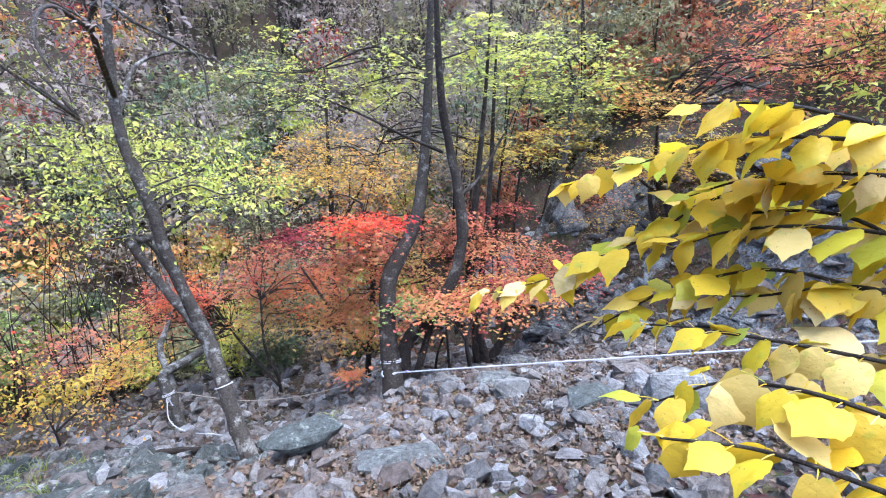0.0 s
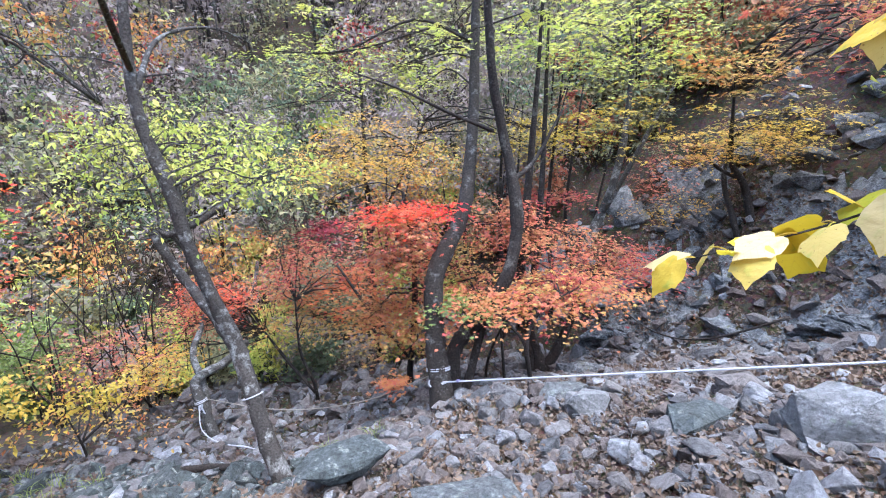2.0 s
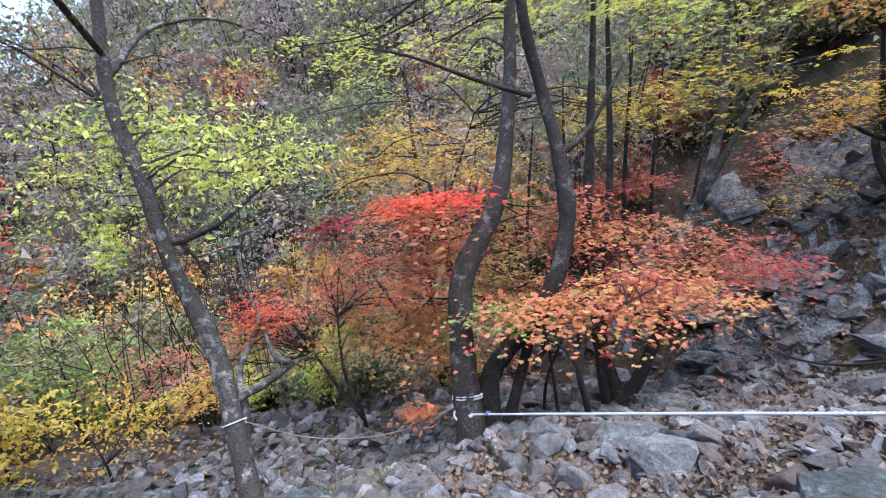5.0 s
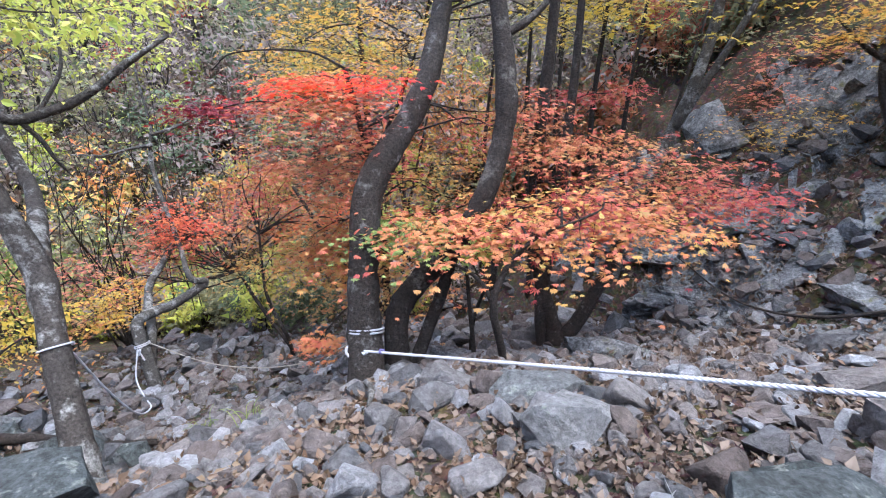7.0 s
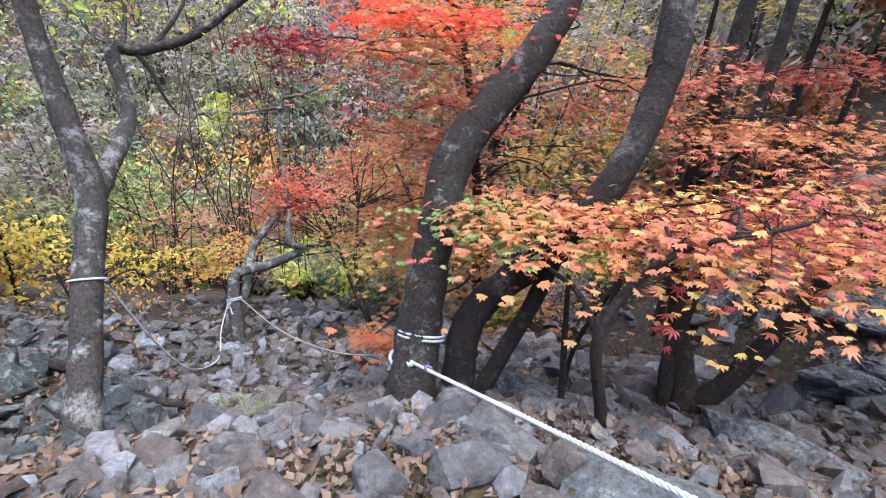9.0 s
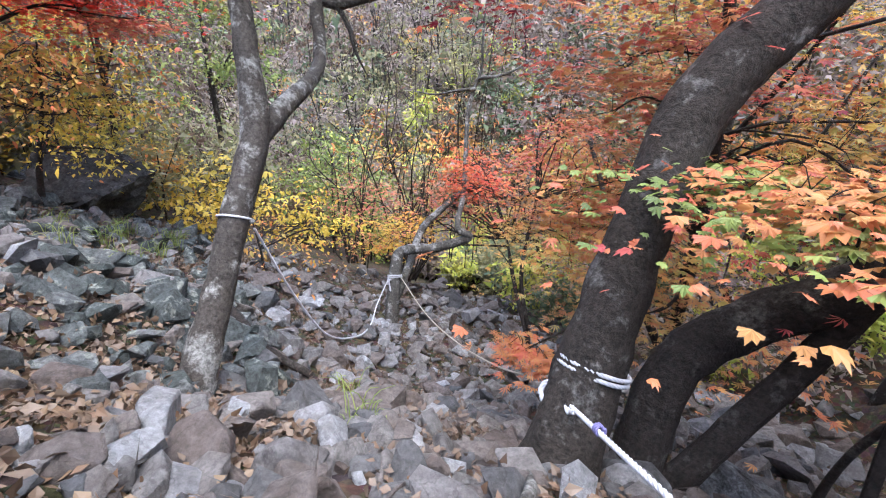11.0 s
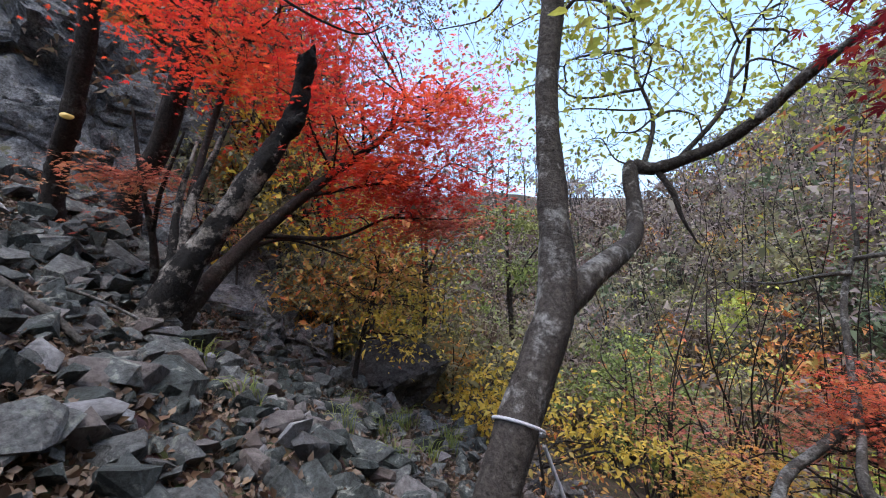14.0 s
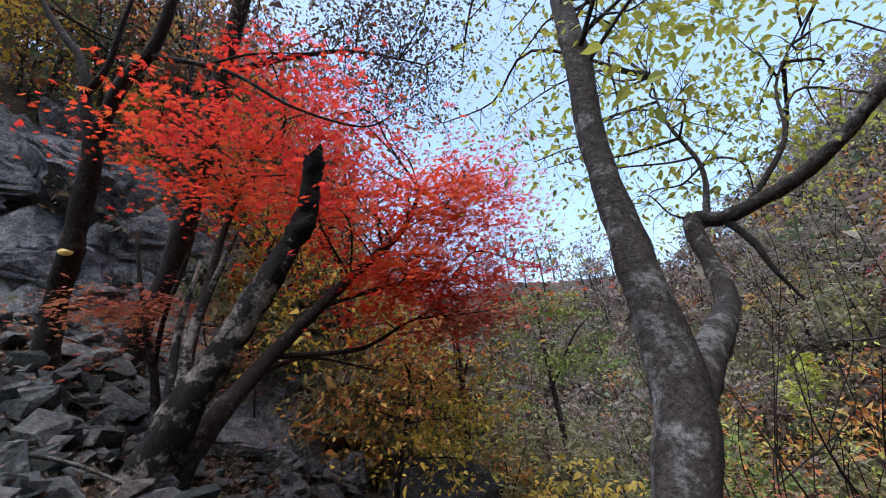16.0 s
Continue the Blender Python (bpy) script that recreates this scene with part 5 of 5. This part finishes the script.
tag_v[:, 2] = 0.3 + (tag_v[:, 2] - 0.3) * 0.55
tag_me = mesh_of("tree_tag", tag_v, tag_f, plain_mat("yellow_tag_paint", (0.75, 0.55, 0.15), (0.6, 0.42, 0.1), 20, 0.5))
tag = tagged(new("tree_tag", tag_me), "small oval yellow tag on a dark trunk", "tag")


# ---- rocks ----
def hull_rock(seed, points, flat=0.6, worn=0.0):
    """An angular broken stone about one metre in radius."""
    rng = np.random.default_rng(seed)
    bm = bmesh.new()
    p = rng.normal(0, 1, (points, 3))
    p /= np.linalg.norm(p, axis=1)[:, None]
    p = np.sign(p) * np.abs(p) ** 0.7 * (1, rng.uniform(0.6, 0.95), flat * rng.uniform(0.7, 1.2)) * rng.uniform(0.8, 1.0, (points, 1))
    for q in p:
        bm.verts.new(q)
    out = bmesh.ops.convex_hull(bm, input=bm.verts)
    bmesh.ops.delete(bm, geom=[v for v in bm.verts if not v.link_faces], context="VERTS")
    bmesh.ops.dissolve_limit(bm, angle_limit=0.12, verts=bm.verts, edges=bm.edges)
    if worn:
        bmesh.ops.bevel(bm, geom=bm.edges[:], offset=worn, segments=1, affect="EDGES", profile=0.6)
    bmesh.ops.triangulate(bm, faces=bm.faces)
    bmesh.ops.recalc_face_normals(bm, faces=bm.faces)
    v = np.array([q.co[:] for q in bm.verts])
    f = np.array([[q.index for q in t.verts] for t in bm.faces])
    bm.free()
    return v, f


def big_rock(seed, flat=0.6):
    """A large weathered block: a hull, cut fine and roughened."""
    rng = np.random.default_rng(seed)
    bm = bmesh.new()
    v, f = hull_rock(seed, 18, flat)
    vs = [bm.verts.new(q) for q in v]
    for t in f:
        bm.faces.new([vs[i] for i in t])
    bmesh.ops.subdivide_edges(bm, edges=bm.edges[:], cuts=3, use_grid_fill=True)
    bmesh.ops.triangulate(bm, faces=bm.faces)
    for q in bm.verts:
        c = q.co.copy()
        d = noise.fractal(c * 2.0 + Vector((seed, 0, 0)), 0.9, 2.1, 4) * 0.06 + noise.ridged_multi_fractal(c * 3.1 + Vector((0, seed, 0)), 0.9, 2.0, 3, 1.0, 2.0) * 0.02
        q.co = c * (1 + d)
    v = np.array([q.co[:] for q in bm.verts])
    bm.verts.index_update()
    f = np.array([[q.index for q in t.verts] for t in bm.faces])
    bm.free()
    return v, f


def slab(seed):
    """A face of bedrock: broken planes, ledges and cracks."""
    rng = np.random.default_rng(seed)
    bm = bmesh.new()
    v, f = hull_rock(seed, 13, 0.7)
    vs = [bm.verts.new(q) for q in v]
    for t in f:
        bm.faces.new([vs[i] for i in t])
    bmesh.ops.subdivide_edges(bm, edges=bm.edges[:], cuts=9, use_grid_fill=True)
    bmesh.ops.triangulate(bm, faces=bm.faces)
    away = Vector((seed * 1.7, 0, 0))
    for q in bm.verts:
        c = q.co.copy()
        cell = noise.voronoi(c * 2.6 + away)[0]
        step = noise.cell(c * 3.0 + away) * 0.07
        d = noise.fractal(c * 3.0 + away, 0.8, 2.1, 5) * 0.07 + step - 0.12 * max(0.0, 0.12 - (cell[1] - cell[0])) / 0.12
        q.co = c * (1 + d)
    bm.verts.index_update()
    v = np.array([q.co[:] for q in bm.verts])
    f = np.array([[q.index for q in t.verts] for t in bm.faces])
    bm.free()
    return v, f


slab_me = [mesh_of("rock_slab", *slab(400 + i), CLIFF) for i in range(5)]
slab_rng = np.random.default_rng(5)


def rock_slab(i, x, y, up, sx, sy, sz, turn, tip, group):
    ob = new("rock_slab", slab_me[i % 5])
    ob.matrix_world = pose(x, y, float(height(x, y)) + up, tip, slab_rng.normal(0, 8), turn) @ Matrix.Diagonal((sx, sy, sz, 1))
    tagged(ob, "grey fissured slab of bedrock with dark cracks", "rock", group)


# the face beside the ravine head, then the cliff above the snag
for i, (x, y, r) in enumerate([(3.2, 10.8, 1.0), (3.6, 9.6, 0.9), (4.2, 8.5, 1.0), (4.4, 10.2, 1.2), (4.9, 7.6, 0.9), (2.9, 12.0, 1.0), (5.2, 9.2, 1.1), (3.9, 11.8, 0.9), (5.6, 10.8, 0.9), (5.4, 6.6, 0.9), (6.2, 8.2, 0.9)]):
    rock_slab(i, x, y, -0.35 * r, r * 1.25, r, r * 0.75, 37 + slab_rng.normal(0, 30), -20 + slab_rng.normal(0, 10), "bedrock slabs by the ravine")
for i, (x, y, r) in enumerate([(-8.6, -1.6, 1.2), (-9.3, -0.5, 1.3), (-10.0, 0.7, 1.2), (-10.8, 1.8, 1.2), (-9.6, -2.2, 1.6), (-10.6, -0.8, 1.7), (-11.6, 0.6, 1.6), (-7.6, -2.6, 1.2), (-11.8, 2.8, 1.1), (-10.8, -3.0, 1.8), (-12.4, -1.4, 1.8), (-8.4, -3.8, 1.6)]):
    rock_slab(i + 2, x, y, -0.25 * r, r * 1.2, r, r, -52 + slab_rng.normal(0, 25), slab_rng.normal(0, 14), "bedrock slabs of the cliff")
SMALL = [hull_rock(100 + i, 11, 0.55) for i in range(14)]
MIDDLE = [hull_rock(200 + i, 15, 0.6, 0.05) for i in range(12)]
small_me = [mesh_of("stone", v, f, STONE) for v, f in MIDDLE]
BIG = [big_rock(300 + i, 0.45 + 0.05 * (i % 5)) for i in range(10)]
big_stone_me = [mesh_of("boulder", v, f, STONE) for v, f in BIG]
big_mossy_me = [mesh_of("boulder", v, f, MOSSY) for v, f in BIG]
big_cliff_me = [mesh_of("boulder", v, f, CLIFF) for v, f in BIG]
rng = np.random.default_rng(77)


def boulder(kind, i, x, y, up, sx, sy, sz, turn, label, group="boulders on the slope", tip=0.0):
    ob = new("boulder", kind[i])
    ob.matrix_world = pose(x, y, float(height(x, y)) + up, -14 + tip, 6 + tip, turn) @ Matrix.Diagonal((sx, sy, sz, 1))
    return tagged(ob, label, "boulder", group)


GREENISH = "greenish-grey lichened boulder lying in the scree"
PALE = "pale grey angular boulder lying in the scree"
pale_stone_me = [q.copy() for q in big_stone_me]
for q in pale_stone_me:
    q.materials[0] = PALESTONE
boulder(big_mossy_me, 0, -1.62, 4.25, 0.28, 0.54, 0.38, 0.48, 35, GREENISH)
boulder(big_mossy_me, 1, -2.2, 4.75, 0.04, 0.26, 0.22, 0.26, 70, GREENISH)
boulder(big_mossy_me, 2, -0.35, 3.5, 0.0, 0.55, 0.42, 0.4, 10, GREENISH)
boulder(pale_stone_me, 3, 2.58, 3.98, 0.14, 0.48, 0.38, 0.48, -20, PALE)
boulder(big_mossy_me, 4, 1.8, 4.72, 0.06, 0.48, 0.36, 0.42, 30, GREENISH)
boulder(pale_stone_me, 5, 0.98, 5.56, 0.08, 0.3, 0.26, 0.42, 35, PALE)
boulder(big_mossy_me, 6, 0.82, 6.0, 0.04, 0.42, 0.34, 0.4, 10, GREENISH)
boulder(big_stone_me, 7, 0.1, 6.2, 0.06, 0.26, 0.18, 0.2, -10, PALE)
boulder(big_stone_me, 8, -0.25, 6.25, 0.06, 0.17, 0.15, 0.25, 40, PALE)
boulder(big_stone_me, 9, 0.3, 5.45, -0.06, 0.3, 0.24, 0.22, 60, PALE)
boulder(big_mossy_me, 1, 2.15, 5.0, -0.06, 0.48, 0.3, 0.22, 0, GREENISH)
boulder(big_stone_me, 2, 2.75, 5.6, 0.1, 0.35, 0.3, 0.4, 15, PALE)
boulder(big_cliff_me, 3, 1.7, 7.75, 0.0, 0.75, 0.25, 0.28, -6, "long dark slab lying under the maple")
boulder(big_cliff_me, 5, -0.3, 7.75, 0.1, 0.5, 0.25, 0.35, 0, "dark grey block behind the rope")
dark_rock = new("boulder", slab_me[1].copy())
dark_rock.data.materials[0] = DARKSTONE
dark_rock.matrix_world = pose(-8.5, 4.45, float(height(-8.5, 4.45)) + 0.3, -8, 4, 55) @ Matrix.Diagonal((1.15, 0.9, 1.0, 1))
tagged(dark_rock, "large dark weathered boulder below the maple", "boulder", "boulders on the slope")
for i, (x, y, r) in enumerate([(-7.3, 1.9, 0.7), (-8.6, 3.0, 0.75), (-7.9, 2.6, 0.6)]):
    rock_slab(i, x, y, 0.0, r * 1.2, r, r, -52 + 30 * i, 6, "bedrock slabs of the cliff")
boulder(big_mossy_me, 6, -2.5, 4.55, -0.04, 0.24, 0.2, 0.2, 0, GREENISH)
for i in range(150):
    x, y = rng.uniform(-6.6, -2.2), rng.uniform(2.2, 5.6)
    if (x + 1.5) ** 2 + (y - 5.2) ** 2 < 0.9 or (x + 5.1) ** 2 + (y - 2.7) ** 2 < 0.15:
        continue
    r = min(0.1 + rng.exponential(0.075), 0.34)
    mossy = rng.uniform() < 0.72
    boulder(big_mossy_me if mossy else big_stone_me, i % 10, x, y, r * 0.15, r, r * rng.uniform(0.6, 0.9), r * rng.uniform(0.7, 1.1), rng.uniform(0, 360), GREENISH if mossy else PALE, tip=rng.normal(0, 12))
for i in range(30):
    x, y = rng.uniform(-4.5, 1.5), rng.uniform(5.8, 9.5)
    r = min(0.1 + rng.exponential(0.08), 0.3)
    boulder(big_stone_me, (i * 3) % 10, x, y, r * 0.15, r, r * rng.uniform(0.6, 0.9), r, rng.uniform(0, 360), PALE, tip=rng.normal(0, 12))
for i in range(60):
    x, y = rng.uniform(2.4, 9.0), rng.uniform(4.5, 14)
    s = 0.8 * (x - 2.6) + 0.6 * (y - 10.6)
    if s < -0.3 or s > 6:
        continue
    r = min(0.15 + rng.exponential(0.22), 0.8)
    boulder(big_cliff_me, (i * 7) % 10, x, y, 0.0, r, r * rng.uniform(0.6, 0.9), r * 0.9, rng.uniform(0, 360), "dark grey block on the rock face", "blocks on the rock face", tip=rng.normal(0, 15))


for i in range(46):
    x, y = rng.uniform(-14, -6.0), rng.uniform(-4, 4)
    s = -0.79 * (x + 7.6) - 0.61 * (y + 1.2)
    if s < -1.0 or s > 2.5 or (x + 5.5) ** 2 + (y - 2.7) ** 2 < 0.6:
        continue
    r = min(0.15 + rng.exponential(0.25), 0.8)
    boulder(big_cliff_me, (i * 3) % 10, x, y, 0.0, r, r * rng.uniform(0.6, 0.9), r * 0.9, rng.uniform(0, 360), "dark grey block on the cliff", "blocks on the cliff", tip=rng.normal(0, 15))


def scatter(n, x0, x1, y0, y1, mean, top):
    x, y = rng.uniform(x0, x1, n), rng.uniform(y0, y1, n)
    r = np.minimum(0.035 + rng.exponential(mean, n), top)
    return x, y, r


def joined_stones(name, label, sets, mat):
    pieces = []
    for n, x0, x1, y0, y1, mean, top in sets:
        x, y, r = scatter(n, x0, x1, y0, y1, mean, top)
        z = height(x, y)
        for i in range(n):
            v, f = SMALL[i % 14]
            m = pose(x[i], y[i], z[i] + 0.28 * r[i], rng.normal(-14, 24), rng.normal(6, 24), rng.uniform(0, 360)) @ Matrix.Diagonal((r[i], r[i] * 0.9, r[i], 1))
            a = np.array(m)
            pieces.append((v @ a[:3, :3].T + a[:3, 3], f))
    tagged(new(name, mesh_of(name, *join(pieces), mat)), label, "stones", kind="stuff")


sx, sy, sr = scatter(300, -2.4, 2.8, 3.9, 7.3, 0.05, 0.17)
for i in range(300):
    ob = new("stone", small_me[i % 12])
    r = sr[i] + 0.02
    ob.matrix_world = pose(sx[i], sy[i], float(height(sx[i], sy[i])) + 0.35 * r, rng.normal(-14, 22), rng.normal(6, 22), rng.uniform(0, 360)) @ Matrix.Diagonal((r, r * 0.9, r, 1))
    ob.parent = ground
joined_stones("scree", "loose grey and brown broken stones", [(2300, -2.6, 3.2, 2.0, 7.8, 0.035, 0.15), (1700, -9, 3.5, 2.0, 11, 0.05, 0.22), (700, 1.2, 4.5, 6.5, 11, 0.05, 0.2), (500, -3, 3, -1, 2.5, 0.05, 0.2), (1000, -7, -0.8, 5.8, 10, 0.06, 0.26), (800, 2.5, 9, 6, 14, 0.07, 0.3), (900, -9, 2, 9, 13.5, 0.09, 0.35)], STONE)

joined_stones("slope_scree", "slate-grey lichened stones covering the side slope", [(1500, -9, -2.5, 0.5, 6, 0.06, 0.26), (520, -8.4, -4.6, -1.2, 2.2, 0.08, 0.34)], MOSSY)
joined_stones("outer_scree", "loose stones strewn over the upper slope", [(520, 2.8, 8.5, 0.5, 7.5, 0.05, 0.2), (520, -6, 7, -5.5, 0.5, 0.05, 0.2), (260, -7, -3, -2, 2.2, 0.05, 0.2)], STONE)

# ---- fallen leaves, sticks ----
LITTER = leaf_mat("fallen_leaves", [(0.05, 0.034, 0.026), (0.095, 0.064, 0.047), (0.15, 0.11, 0.08), (0.12, 0.07, 0.042), (0.2, 0.145, 0.09)], 0.1)
def litter(name, n, x0, x1, y0, y1, size, shape, gate):
    lx, ly = rng.uniform(x0, x1, n), rng.uniform(y0, y1, n)
    lz = height(lx, ly) + np.abs(rng.normal(0, 0.035, n)) + 0.006
    keep = fbm(lx, ly, 1.1, 4.0) + rng.normal(0, 0.35, n) + 0.25 * (lx > 0.6) > gate
    tagged(new(name, mesh_of(name, *leaves(rng, np.stack([lx, ly, lz], -1)[keep], size, shape, 0.75, 0.22), LITTER)), "dry brown leaves fallen between the stones", "fallen leaves", kind="stuff")


litter("fallen_leaves", 38000, -3.2, 3.4, 2.6, 8.0, 0.056, LEAFLET, -0.25)
litter("drifted_leaves", 34000, -9.0, -1.5, -1.0, 7.0, 0.058, LEAFLET, -0.45)
litter("ledge_leaves", 15000, 2.2, 7.5, 5.5, 12.5, 0.07, FLAKE, -0.3)
litter("outer_leaves", 16000, -8, 9, -6, 7, 0.05, FLAKE, -0.2)
litter("scattered_leaves", 26000, -9.5, 5.5, 0, 12, 0.045, FLAKE, -0.4)


def stick(name, label, pts, mat=DARKBARK, up=0.04):
    line = [(x, y, float(height(x, y)) + up + dz, r) for x, y, dz, r in pts]
    return tagged(new(name, mesh_of(name, *tube(line, 9, 6, 0.08, rng), mat, True)), label, "branch")


stick("fallen_log", "dark fallen log lying behind the grey tree", [(-4.6, 5.5, 0.06, 0.055), (-4.1, 5.72, 0.1, 0.05), (-3.5, 5.85, 0.06, 0.045), (-3.1, 6.15, 0.04, 0.03)])
stick("fallen_branch", "pale broken branch lying on the scree", [(-0.72, 6.3, 0.06, 0.018), (-0.55, 6.12, 0.07, 0.022), (-0.42, 5.88, 0.06, 0.024), (-0.36, 5.7, 0.03, 0.018)], PALEBARK)
stick("fallen_branch", "thin bare branch reaching over the rocks", [(4.6, 7.6, 0.6, 0.02), (3.6, 8.0, 0.35, 0.017), (3.0, 8.6, 0.5, 0.012), (2.5, 9.3, 1.1, 0.006)])
stick("fallen_branch", "thin fallen stick on the leafy slope", [(-4.4, 2.3, 0.08, 0.012), (-4.7, 2.5, 0.1, 0.014), (-5.0, 2.9, 0.05, 0.01)], PALEBARK)
stick("fallen_branch", "broken brown stick among the stones", [(-3.7, 2.6, 0.2, 0.025), (-3.75, 2.95, 0.12, 0.03), (-3.7, 3.2, 0.05, 0.02)], PALEBARK)


# ---- grass tufts on the slope ----
def grass_tuft(x, y, seed, mat):
    wild = np.random.default_rng(seed)
    blades = []
    z = float(height(x, y))
    for q in range(26):
        a, ln = wild.uniform(0, 2 * np.pi), wild.uniform(0.12, 0.3)
        ox, oy = wild.normal(0, 0.06, 2)
        reach = ln * wild.uniform(0.3, 0.9)
        blades.append(tube([(x + ox, y + oy, z, 0.004), (x + ox + math.cos(a) * reach * 0.4, y + oy + math.sin(a) * reach * 0.4, z + ln * 0.8, 0.0035), (x + ox + math.cos(a) * reach, y + oy + math.sin(a) * reach, z + ln * 0.85, 0.0015)], 3, 3))
    tagged(new("grass_tuft", mesh_of("grass_tuft", *join(blades), mat)), "small tuft of green grass between the stones", "grass", "tufts on the slope")


for k, (x, y) in enumerate([(-5.2, 4.4), (-5.7, 4.7), (-6.1, 4.3), (-6.4, 4.8), (-5.0, 4.9), (-4.4, 3.9), (-6.9, 4.9), (-5.9, 5.2), (-7.2, 5.4), (-4.8, 3.3), (-2.6, 6.3), (-1.7, 6.0), (-6.6, 5.4)]):
    grass_tuft(x, y, 700 + k, GREEN)
